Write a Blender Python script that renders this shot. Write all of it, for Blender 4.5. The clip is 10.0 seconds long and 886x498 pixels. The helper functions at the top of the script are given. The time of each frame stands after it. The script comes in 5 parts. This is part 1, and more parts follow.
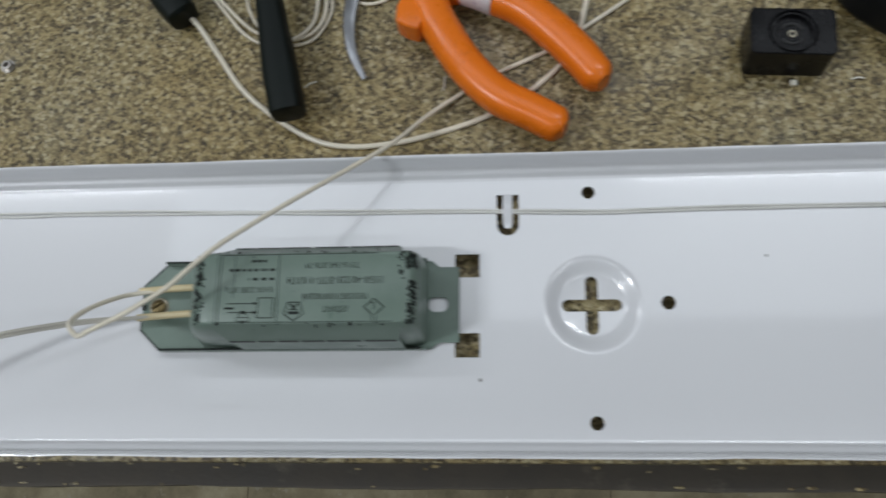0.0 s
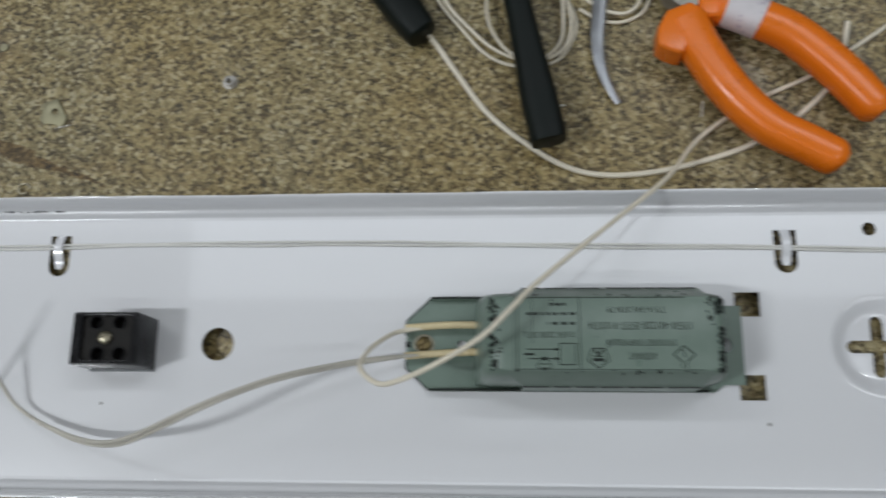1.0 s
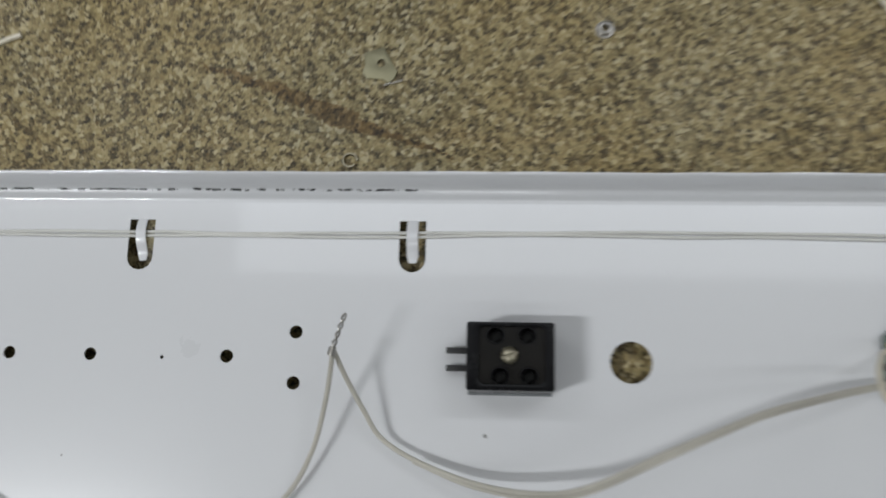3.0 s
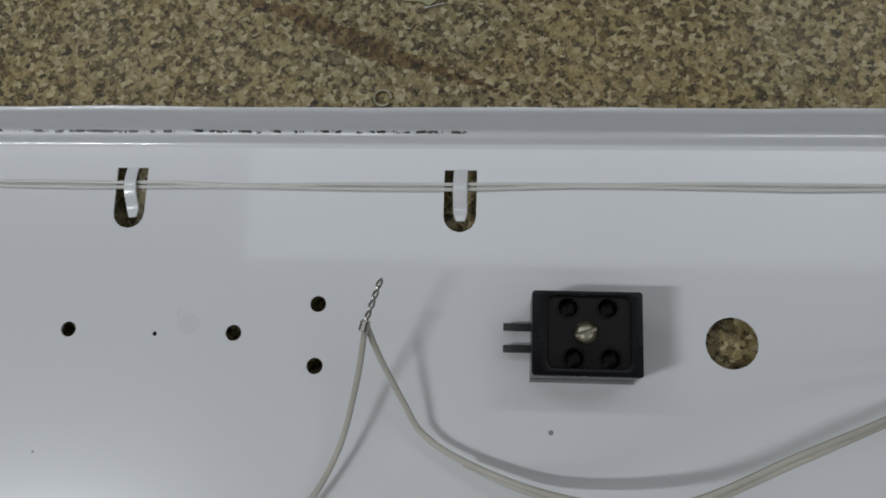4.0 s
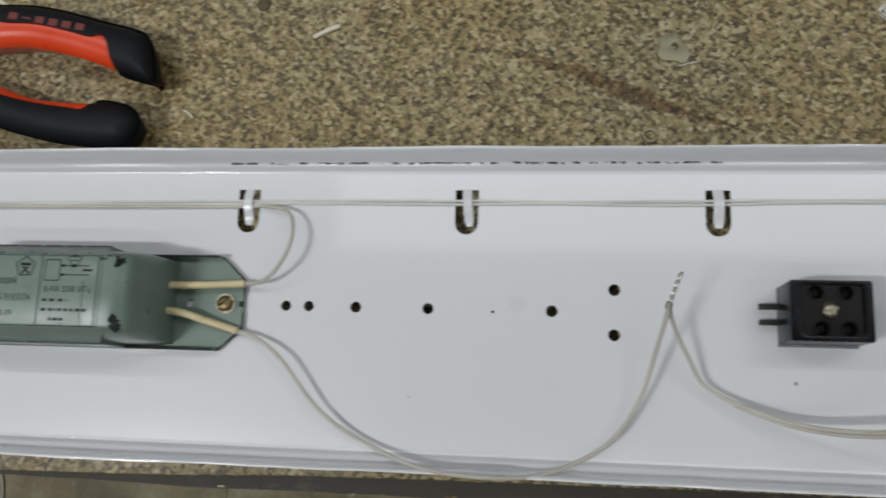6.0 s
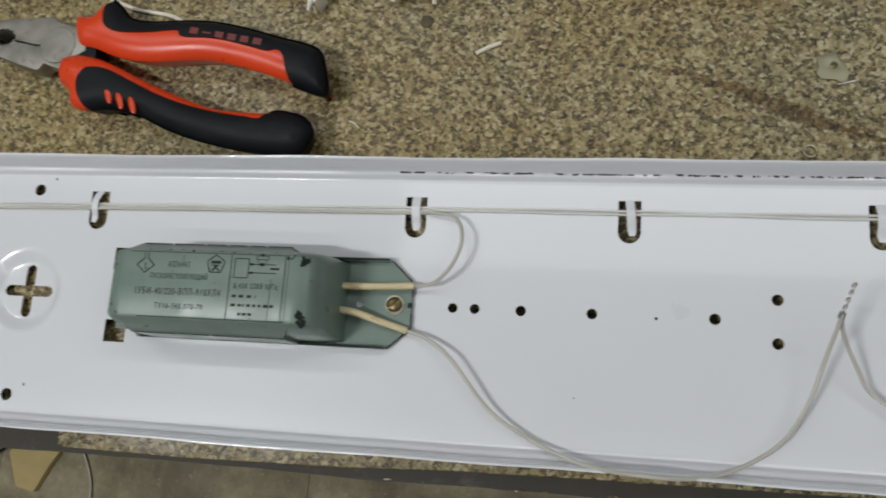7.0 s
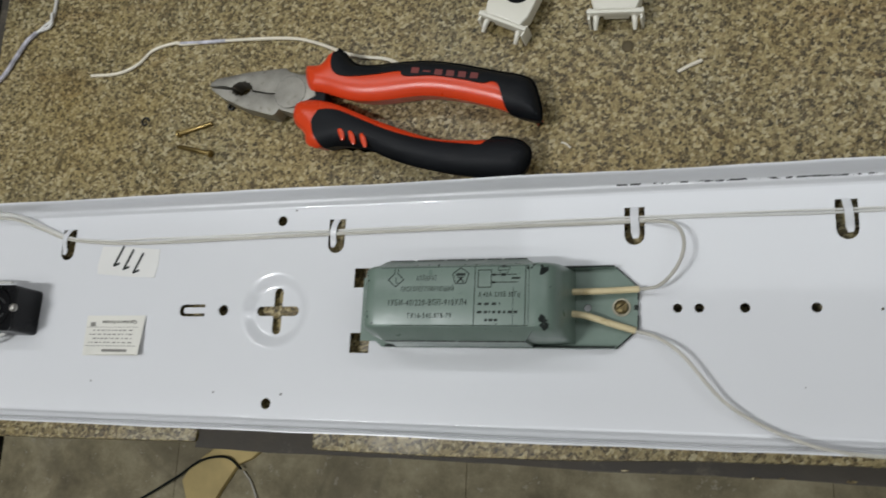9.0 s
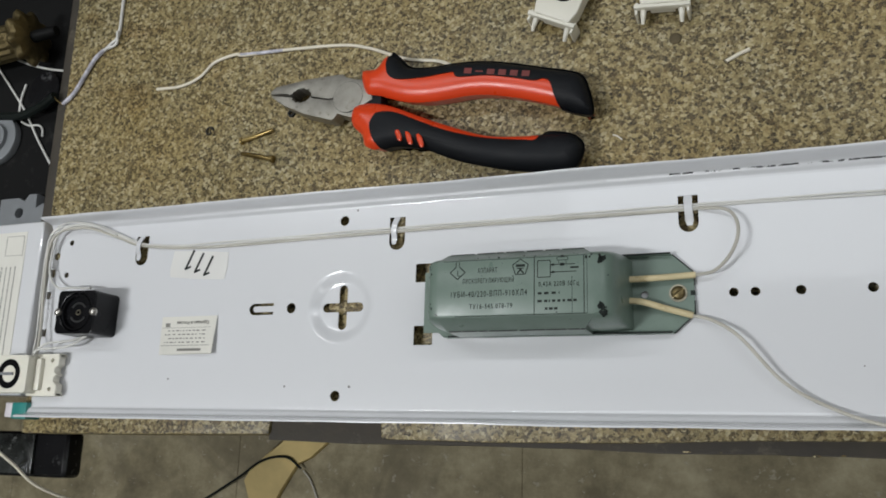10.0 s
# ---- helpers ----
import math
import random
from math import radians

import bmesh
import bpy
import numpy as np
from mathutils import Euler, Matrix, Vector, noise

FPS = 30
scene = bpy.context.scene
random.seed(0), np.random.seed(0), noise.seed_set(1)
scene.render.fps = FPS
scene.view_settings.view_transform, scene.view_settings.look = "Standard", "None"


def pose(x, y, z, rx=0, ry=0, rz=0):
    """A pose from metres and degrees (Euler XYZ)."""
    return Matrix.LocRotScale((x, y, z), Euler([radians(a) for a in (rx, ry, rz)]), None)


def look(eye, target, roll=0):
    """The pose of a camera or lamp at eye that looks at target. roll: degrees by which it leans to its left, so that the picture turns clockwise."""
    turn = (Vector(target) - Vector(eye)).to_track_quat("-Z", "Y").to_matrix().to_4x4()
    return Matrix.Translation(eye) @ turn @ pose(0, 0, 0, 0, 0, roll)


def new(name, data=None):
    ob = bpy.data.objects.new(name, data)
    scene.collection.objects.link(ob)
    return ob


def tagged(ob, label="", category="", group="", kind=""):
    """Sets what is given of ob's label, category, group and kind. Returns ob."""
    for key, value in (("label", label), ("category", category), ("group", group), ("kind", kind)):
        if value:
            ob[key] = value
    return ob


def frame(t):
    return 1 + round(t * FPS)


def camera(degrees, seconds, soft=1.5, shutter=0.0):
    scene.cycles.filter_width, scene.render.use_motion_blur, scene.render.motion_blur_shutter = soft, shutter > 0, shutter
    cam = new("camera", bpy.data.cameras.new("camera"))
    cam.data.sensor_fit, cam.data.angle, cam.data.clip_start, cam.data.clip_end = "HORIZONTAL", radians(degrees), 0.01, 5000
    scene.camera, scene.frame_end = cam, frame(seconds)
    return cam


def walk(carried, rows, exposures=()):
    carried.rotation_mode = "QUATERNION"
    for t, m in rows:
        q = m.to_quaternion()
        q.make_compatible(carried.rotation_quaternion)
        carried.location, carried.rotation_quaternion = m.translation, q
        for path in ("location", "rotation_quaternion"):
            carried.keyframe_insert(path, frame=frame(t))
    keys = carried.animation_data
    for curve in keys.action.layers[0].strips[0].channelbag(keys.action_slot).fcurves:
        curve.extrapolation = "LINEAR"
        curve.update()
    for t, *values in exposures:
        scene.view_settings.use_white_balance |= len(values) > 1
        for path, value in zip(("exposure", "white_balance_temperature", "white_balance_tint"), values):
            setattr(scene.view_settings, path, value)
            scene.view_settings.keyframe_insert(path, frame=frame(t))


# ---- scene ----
cam = camera(55.1, 10.0, 1.7, 0.5)
PATH = [
    (0, (0.364, -0.084, 0.386), (0.173, 0.476, -1.524), -19.1),
    (0.5, (0.298, -0.068, 0.384), (0.131, 0.449, -1.54), -17.8),
    (1, (0.231, -0.051, 0.392), (0.079, 0.433, -1.543), -17.3),
    (1.5, (0.162, -0.047, 0.391), (0.016, 0.418, -1.548), -17.3),
    (2, (0.117, -0.041, 0.391), (-0.034, 0.411, -1.551), -17.8),
    (2.5, (0.094, -0.039, 0.388), (-0.051, 0.409, -1.556), -17.3),
    (3, (0.049, -0.026, 0.323), (-0.089, 0.395, -1.627), -17.2),
    (3.2, (0.038, -0.021, 0.293), (-0.102, 0.392, -1.659), -17.4),
    (4.3, (0.028, -0.026, 0.264), (-0.141, 0.357, -1.692), -22.5),
    (4.5, (0.024, -0.025, 0.295), (-0.152, 0.321, -1.667), -25.9),
    (5, (0.01, -0.035, 0.346), (-0.179, 0.32, -1.614), -27.0),
    (5.5, (-0.018, -0.039, 0.358), (-0.249, 0.319, -1.596), -31.9),
    (7, (-0.101, -0.053, 0.392), (-0.481, 0.351, -1.529), -40.4),
    (7.5, (-0.114, -0.059, 0.402), (-0.547, 0.365, -1.504), -42.7),
    (8, (-0.12, -0.06, 0.414), (-0.608, 0.376, -1.476), -45.8),
    (8.5, (-0.139, -0.061, 0.426), (-0.693, 0.388, -1.442), -49.2),
    (9, (-0.153, -0.075, 0.438), (-0.759, 0.391, -1.41), -51.8),
    (9.5, (-0.159, -0.083, 0.451), (-0.811, 0.384, -1.381), -54.6),
    (10, (-0.156, -0.083, 0.455), (-0.858, 0.382, -1.359), -57.3),
]
EXPOSURES = [(0.0, -0.54, 6320, 10), (1.5, -0.64, 6500, 10), (2.5, -0.61, 6600, 10), (3.2, -0.76, 6550, 10), (4.3, -1.17, 6450, 10), (4.5, -1.12, 6450, 10), (5.0, -0.67, 6550, 10), (5.5, -0.69, 6600, 10), (7.0, -0.64, 6630, 10), (10.0, -0.62, 6600, 10)]
walk(cam, [(t, look(eye, target, roll)) for t, eye, target, roll in PATH], EXPOSURES)


# ---- world and light ----
world = bpy.data.worlds.new("world")
scene.world = world
world.use_nodes = True
world.node_tree.nodes["Background"].inputs[0].default_value = (0.62, 0.68, 0.75, 1)
world.node_tree.nodes["Background"].inputs[1].default_value = 0.19


def tube_light(name, x, y, z, length, width, watts, colour):
    d = bpy.data.lights.new(name, "AREA")
    d.shape, d.size, d.size_y, d.energy, d.color = "RECTANGLE", length, width, watts, colour
    ob = new(name, d)
    ob.matrix_world = pose(x, y, z)
    return ob


COOL = (0.93, 0.97, 1.0)
tube_light("ceiling_lamp_light", -1.20, -0.50, 2.0, 0.5, 0.08, 38, COOL)
tube_light("ceiling_lamp_light", 1.40, -0.38, 2.0, 1.2, 0.11, 5, COOL)
tube_light("ceiling_panel_light", 0.50, 0.70, 2.0, 2.4, 0.60, 12, (0.88, 0.94, 1.0))
tube_light("ceiling_lamp_light", -1.23, 0.85, 1.98, 1.05, 0.06, 10, COOL)
tube_light("ceiling_lamp_light", 1.28, 0.85, 1.98, 1.2, 0.06, 9, COOL)
tube_light("ceiling_lamp_light", 0.0, -0.97, 2.0, 4.4, 0.08, 12, COOL)
window = tube_light("window_light", 0, -2.55, 1.3, 4.8, 0.30, 4, (0.80, 0.90, 1.0))
window.matrix_world = look((0, -2.55, 1.3), (0, 0, 0.9))

# ---- materials ----


class Nodes:
    """A small builder for node materials."""

    def __init__(self, name, rough=0.5, metal=0.0):
        self.m = bpy.data.materials.new(name)
        self.m.use_nodes = True
        self.t = self.m.node_tree
        self.b = self.t.nodes["Principled BSDF"]
        self.b.inputs["Roughness"].default_value = rough
        self.b.inputs["Metallic"].default_value = metal
        self.co = self.t.nodes.new("ShaderNodeTexCoord").outputs["Object"]

    def link(self, a, b):
        self.t.links.new(a, b)

    def noise(self, scale, detail=4.0, rough=0.6, stretch=None, distort=0.0):
        n = self.t.nodes.new("ShaderNodeTexNoise")
        n.inputs["Scale"].default_value, n.inputs["Detail"].default_value = scale, detail
        n.inputs["Roughness"].default_value, n.inputs["Distortion"].default_value = rough, distort
        src = self.co
        if stretch:
            mp = self.t.nodes.new("ShaderNodeMapping")
            mp.inputs["Scale"].default_value = stretch
            self.link(self.co, mp.inputs[0])
            src = mp.outputs[0]
        self.link(src, n.inputs["Vector"])
        return n.outputs["Fac"]

    def cells(self, scale, warp=0.0):
        v = self.t.nodes.new("ShaderNodeTexVoronoi")
        v.inputs["Scale"].default_value = scale
        src = self.co
        if warp:
            n = self.t.nodes.new("ShaderNodeTexNoise")
            n.inputs["Scale"].default_value, n.inputs["Detail"].default_value = scale * 0.9, 2.0
            self.link(self.co, n.inputs["Vector"])
            ma = self.t.nodes.new("ShaderNodeVectorMath")
            ma.operation = "MULTIPLY_ADD"
            ma.inputs[1].default_value = (warp, warp, warp)
            self.link(n.outputs["Color"], ma.inputs[0])
            self.link(self.co, ma.inputs[2])
            src = ma.outputs[0]
        self.link(src, v.inputs["Vector"])
        s = self.t.nodes.new("ShaderNodeSeparateColor")
        self.link(v.outputs["Color"], s.inputs[0])
        return s.outputs[0], v.outputs["Distance"]

    def ramp(self, fac, stops, mode="LINEAR"):
        r = self.t.nodes.new("ShaderNodeValToRGB")
        r.color_ramp.interpolation = mode
        el = r.color_ramp.elements
        while len(el) < len(stops):
            el.new(0.5)
        for e, (p, c) in zip(el, stops):
            e.position = p
            e.color = (*c, 1) if len(c) == 3 else c
        self.link(fac, r.inputs[0])
        return r.outputs[0]

    def grey(self, fac, lo, hi, a=0.0, b=1.0):
        return self.ramp(fac, [(lo, (a, a, a)), (hi, (b, b, b))])

    def mix(self, fac, a, b, mode="MIX"):
        n = self.t.nodes.new("ShaderNodeMix")
        n.data_type, n.blend_type = "RGBA", mode
        for v, i in ((fac, 0), (a, 6), (b, 7)):
            if isinstance(v, (int, float)):
                n.inputs[i].default_value = v
            elif isinstance(v, tuple):
                n.inputs[i].default_value = (*v, 1)
            else:
                self.link(v, n.inputs[i])
        return n.outputs[2]

    def math(self, op, a, b):
        n = self.t.nodes.new("ShaderNodeMath")
        n.operation = op
        for v, i in ((a, 0), (b, 1)):
            if isinstance(v, (int, float)):
                n.inputs[i].default_value = v
            else:
                self.link(v, n.inputs[i])
        return n.outputs[0]

    def axis(self, i):
        s = self.t.nodes.new("ShaderNodeSeparateXYZ")
        self.link(self.co, s.inputs[0])
        return s.outputs[i]

    def bump(self, fac, strength, dist=0.001):
        b = self.t.nodes.new("ShaderNodeBump")
        b.inputs["Strength"].default_value, b.inputs["Distance"].default_value = strength, dist
        self.link(fac, b.inputs["Height"])
        self.link(b.outputs[0], self.b.inputs["Normal"])

    def done(self, colour=None, rough=None):
        if isinstance(colour, tuple):
            self.b.inputs["Base Color"].default_value = (*colour, 1)
        elif colour is not None:
            self.link(colour, self.b.inputs["Base Color"])
        if rough is not None:
            self.link(rough, self.b.inputs["Roughness"])
        return self.m


def worn(name, colour, rough, metal=0.0, vary=0.18, scale=60.0, dirt=None, bump=0.15):
    """A surface of one colour with fine grain and blotchy wear."""
    n = Nodes(name, rough, metal)
    if max(colour) < 0.03:
        n.b.inputs["Specular IOR Level"].default_value = 0.2
    big, small = n.noise(scale * 0.4, 5), n.noise(scale * 8, 3)
    dark = tuple(c * (1 - vary) for c in colour)
    light = tuple(min(1, c * (1 + vary)) for c in colour)
    c = n.mix(n.grey(big, 0.3, 0.7), dark, light)
    if dirt:
        c = n.mix(n.grey(n.noise(scale * 1.3, 6, 0.7), 0.58, 0.72), c, dirt)
    n.bump(small, bump, 0.0004)
    return n.done(c, n.grey(big, 0.2, 0.8, max(0.02, rough - 0.1), min(1, rough + 0.12)))


def granite():
    n = Nodes("granite", 0.4)
    a, _ = n.cells(560, 0.0030)
    b, _ = n.cells(1000, 0.0016)
    base = n.ramp(a, [(0.0, (0.036, 0.028, 0.012)), (0.20, (0.098, 0.074, 0.030)), (0.40, (0.252, 0.203, 0.096)),
                      (0.66, (0.355, 0.298, 0.156)), (0.88, (0.51, 0.45, 0.292))], "CONSTANT")
    fine = n.ramp(b, [(0.0, (0.036, 0.027, 0.011)), (0.30, (0.25, 0.19, 0.09)), (0.62, (0.45, 0.37, 0.21)), (0.9, (0.20, 0.120, 0.042))], "CONSTANT")
    c = n.mix(0.30, base, fine)
    # cloudy drift from grey to ochre, and brown veins
    drift = n.noise(11, 4)
    c = n.mix(n.grey(drift, 0.35, 0.65, 0.0, 0.55), c, (0.98, 0.86, 0.58), "MULTIPLY")
    c = n.mix(n.grey(drift, 0.30, 0.48, 0.45, 0.0), c, (0.78, 0.82, 0.84), "MULTIPLY")
    vein = n.grey(n.noise(7, 5, 0.6, (1.0, 2.6, 1.0), 1.2), 0.60, 0.70, 0.0, 0.45)
    c = n.mix(vein, c, (0.60, 0.44, 0.25), "MULTIPLY")
    # one long brown streak that frays at its ends
    x, y = n.axis(0), n.axis(1)
    across = n.math("SUBTRACT", n.math("ADD", n.math("MULTIPLY", x, 0.3625), n.math("MULTIPLY", y, 0.932)), 0.0861)
    along = n.math("ADD", n.math("MULTIPLY", x, 0.932), n.math("MULTIPLY", y, -0.3625))
    wob = n.math("MULTIPLY", n.math("SUBTRACT", n.noise(60, 5, 0.7, (1.0, 1.0, 1.0)), 0.5), 0.016)
    off = n.math("ABSOLUTE", n.math("ADD", across, wob), 0.0)
    reach = n.math("ABSOLUTE", n.math("ADD", along, 0.060), 0.0)
    width = n.math("SUBTRACT", 0.0046, n.math("MULTIPLY", reach, 0.075))
    streak = n.math("MULTIPLY", n.math("LESS_THAN", off, width), 0.85)
    c = n.mix(streak, c, (0.42, 0.30, 0.16), "MULTIPLY")
    dust = n.grey(n.noise(26, 6, 0.7), 0.5, 0.75, 0.0, 0.10)
    c = n.mix(dust, c, (0.40, 0.36, 0.26))
    n.b.inputs["Specular IOR Level"].default_value = 0.35
    n.bump(n.noise(900, 2), 0.08, 0.0003)
    return n.done(c, n.grey(n.noise(40, 5), 0.3, 0.7, 0.34, 0.55))



def white_enamel():
    n = Nodes("white_enamel", 0.2)
    c = n.mix(n.grey(n.noise(6, 4), 0.3, 0.7), (0.712, 0.715, 0.735), (0.727, 0.73, 0.748))
    smudge = n.grey(n.noise(21, 6, 0.65), 0.70, 0.9, 0.0, 0.03)
    c = n.mix(smudge, c, (0.50, 0.50, 0.50))
    specks, dist = n.cells(70)
    dots = n.math("MULTIPLY", n.math("LESS_THAN", dist, 0.06), n.math("LESS_THAN", specks, 0.07))
    c = n.mix(n.math("MULTIPLY", dots, 0.75), c, (0.12, 0.11, 0.10))
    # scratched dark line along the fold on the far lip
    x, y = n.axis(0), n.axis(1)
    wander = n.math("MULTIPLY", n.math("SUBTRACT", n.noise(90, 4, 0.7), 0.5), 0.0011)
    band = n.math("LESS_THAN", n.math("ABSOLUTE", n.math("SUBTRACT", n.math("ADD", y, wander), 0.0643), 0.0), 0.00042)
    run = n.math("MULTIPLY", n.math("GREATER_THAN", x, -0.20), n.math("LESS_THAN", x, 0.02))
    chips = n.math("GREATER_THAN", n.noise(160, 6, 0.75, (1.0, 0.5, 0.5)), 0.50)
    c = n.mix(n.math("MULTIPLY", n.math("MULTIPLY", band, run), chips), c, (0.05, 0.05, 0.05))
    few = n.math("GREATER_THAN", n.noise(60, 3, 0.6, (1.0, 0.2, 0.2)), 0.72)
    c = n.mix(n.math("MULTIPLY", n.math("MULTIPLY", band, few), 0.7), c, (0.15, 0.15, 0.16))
    smear = n.math("ADD", n.math("ADD", n.math("POWER", n.math("ADD", x, 0.0685), 2.0), n.math("POWER", n.math("SUBTRACT", y, 0.004), 2.0)), n.math("MULTIPLY", n.math("SUBTRACT", n.noise(150, 4), 0.5), 0.0001))
    c = n.mix(n.math("MULTIPLY", n.math("LESS_THAN", smear, 0.000016), 0.10), c, (0.30, 0.30, 0.30))
    n.b.inputs["Coat Weight"].default_value = 1.0
    n.b.inputs["Coat Roughness"].default_value = 0.06
    n.bump(n.noise(40, 2), 0.03, 0.0006)
    return n.done(c, n.grey(n.noise(30, 4), 0.3, 0.7, 0.25, 0.27))


def green_enamel():
    n = Nodes("green_enamel", 0.35)
    c = n.mix(n.grey(n.noise(45, 5), 0.3, 0.7), (0.135, 0.188, 0.155), (0.175, 0.235, 0.196))
    c = n.mix(n.grey(n.noise(170, 5, 0.7), 0.6, 0.75, 0, 0.35), c, (0.10, 0.13, 0.11))
    chips = n.math("GREATER_THAN", n.noise(260, 4, 0.7), 0.70)
    c = n.mix(chips, c, (0.016, 0.016, 0.015))
    n.bump(n.noise(700, 3), 0.12, 0.0003)
    return n.done(c, n.grey(n.noise(60, 4), 0.3, 0.7, 0.26, 0.46))


def concrete():
    n = Nodes("concrete", 0.8)
    n.co = n.t.nodes.new("ShaderNodeNewGeometry").outputs["Position"]
    c = n.ramp(n.noise(9.0, 9, 0.72), [(0.34, (0.16, 0.134, 0.080)), (0.5, (0.285, 0.245, 0.152)), (0.64, (0.42, 0.37, 0.245))])
    c = n.mix(n.grey(n.noise(3.1, 5, 0.6, None, 1.0), 0.50, 0.58, 0, 0.5), c, (0.14, 0.118, 0.078))
    flecks = n.math("GREATER_THAN", n.noise(75, 5, 0.7), 0.63)
    c = n.mix(n.math("MULTIPLY", flecks, 0.45), c, (0.46, 0.43, 0.35))
    tone = n.t.nodes.new("ShaderNodeObjectInfo").outputs["Random"]
    c = n.mix(n.math("MULTIPLY", tone, 0.45), c, (0.62, 0.60, 0.56), "MULTIPLY")
    n.bump(n.noise(60, 6), 0.4, 0.004)
    return n.done(c)


M = {
    "granite": granite(), "white": white_enamel(), "green": green_enamel(), "concrete": concrete(),
    "edge": worn("grimy_edge", (0.042, 0.034, 0.024), 0.65, 0, 0.4, 60, (0.10, 0.085, 0.06), 0.5),
    "dark": worn("dark_filler", (0.016, 0.014, 0.013), 0.55, 0, 0.3, 60, None, 0.5),
    "faint": worn("faint_print", (0.22, 0.21, 0.19), 0.7),
    "mud": worn("dried_mud", (0.11, 0.085, 0.045), 0.8, 0, 0.3, 300),
    "ink": worn("black_ink", (0.02, 0.025, 0.022), 0.6),
    "iron": worn("iron_core", (0.03, 0.03, 0.03), 0.5, 0.4),
    "wire": worn("ivory_wire", (0.76, 0.70, 0.57), 0.42, 0, 0.08, 90),
    "wirew": worn("white_wire", (0.66, 0.65, 0.615), 0.4, 0, 0.06, 90),
    "wireg": worn("dull_white_wire", (0.50, 0.475, 0.415), 0.45, 0, 0.12, 90),
    "sleeve": worn("cream_sleeve", (0.62, 0.52, 0.31), 0.5, 0, 0.12, 120, (0.40, 0.30, 0.14)),
    "tin": worn("tinned_copper", (0.45, 0.43, 0.40), 0.3, 0.9),
    "brass": worn("brass", (0.34, 0.25, 0.10), 0.36, 1.0, 0.2, 200),
    "oldbrass": worn("tarnished_brass", (0.20, 0.155, 0.075), 0.42, 0.9, 0.35, 200, (0.07, 0.055, 0.03)),
    "nickel": worn("nickel", (0.36, 0.33, 0.25), 0.34, 1.0, 0.2, 200),
    "steel": worn("plier_steel", (0.30, 0.285, 0.25), 0.42, 0.7, 0.25, 160, (0.14, 0.12, 0.09), 0.3),
    "hook": worn("grey_steel", (0.33, 0.34, 0.36), 0.32, 0.8, 0.2, 100),
    "bakelite": worn("black_bakelite", (0.006, 0.006, 0.007), 0.25, 0, 0.3, 90, None, 0.08),
    "brownb": worn("brown_black_bakelite", (0.009, 0.008, 0.007), 0.3, 0, 0.3, 90, None, 0.08),
    "rubber": worn("black_rubber", (0.008, 0.009, 0.011), 0.55, 0, 0.25, 120, None, 0.4),
    "red": worn("red_grip", (0.72, 0.058, 0.012), 0.3, 0, 0.06, 80, None, 0.06),
    "orange": worn("orange_grip", (0.86, 0.19, 0.008), 0.3, 0, 0.05, 80, (0.70, 0.15, 0.01), 0.06),
    "handle": worn("dark_green_black_handle", (0.005, 0.008, 0.007), 0.5, 0, 0.3, 80, None, 0.1),
    "plastic": worn("cream_white_plastic", (0.78, 0.75, 0.65), 0.35, 0, 0.05, 80),
    "greypl": worn("grey_plastic", (0.20, 0.21, 0.22), 0.5, 0, 0.1, 80),
    "paper": worn("aged_paper", (0.71, 0.69, 0.63), 0.7, 0, 0.05, 60),
    "crumple": worn("crumpled_film", (0.03, 0.032, 0.03), 0.18, 0.3, 0.8, 110, (0.30, 0.31, 0.30), 0.45),
    "fray": worn("flecked_sleeve", (0.46, 0.45, 0.50), 0.5, 0, 0.6, 300, (0.10, 0.09, 0.20), 0.5),
    "tape": worn("masking_tape", (0.735, 0.722, 0.695), 0.4, 0, 0.03, 60),
    "labelw": worn("smeared_white_label", (0.66, 0.62, 0.64), 0.5, 0, 0.1, 150, (0.20, 0.12, 0.28)),
    "card": worn("yellow_foam", (0.56, 0.43, 0.19), 0.8, 0, 0.25, 20, (0.55, 0.42, 0.18), 0.4),
    "teal": worn("teal_plastic", (0.02, 0.22, 0.20), 0.4),
    "blackp": worn("dusty_black_board", (0.006, 0.006, 0.006), 0.55, 0, 0.5, 14, (0.035, 0.034, 0.032), 0.3),
    "glossb": worn("glossy_black", (0.010, 0.010, 0.011), 0.12, 0, 0.3, 60, (0.10, 0.10, 0.10), 0.5),
    "tagm": worn("dull_zinc", (0.30, 0.28, 0.18), 0.42, 0.6, 0.15, 120),
    "wall": worn("plaster", (0.36, 0.36, 0.33), 0.85, 0, 0.08, 2),
    "ceil": worn("whitewash", (0.46, 0.46, 0.44), 0.9, 0, 0.05, 2),
    "redmark": worn("red_print", (0.17, 0.025, 0.02), 0.5),
}

# ---- mesh tools ----


def mesh_of(name, bm, material, angle=35):
    bmesh.ops.recalc_face_normals(bm, faces=bm.faces)
    me = bpy.data.meshes.new(name)
    bm.to_mesh(me)
    bm.free()
    me.materials.append(material)
    me.polygons.foreach_set("use_smooth", [True] * len(me.polygons))
    me.set_sharp_from_angle(angle=radians(angle))
    return me


def part(name, bm, material, parent=None, label="", angle=35):
    ob = new(name, mesh_of(name, bm, material, angle))
    if parent:
        ob.parent = parent
    if label:
        ob["label"] = label
    return ob


def thing(name, label, category, at=(0, 0, 0), turn=0.0, group="", kind=""):
    ob = new(name)
    ob.empty_display_size = 0.01
    ob.matrix_world = pose(*at, 0, 0, turn)
    return tagged(ob, label, category, group, kind)


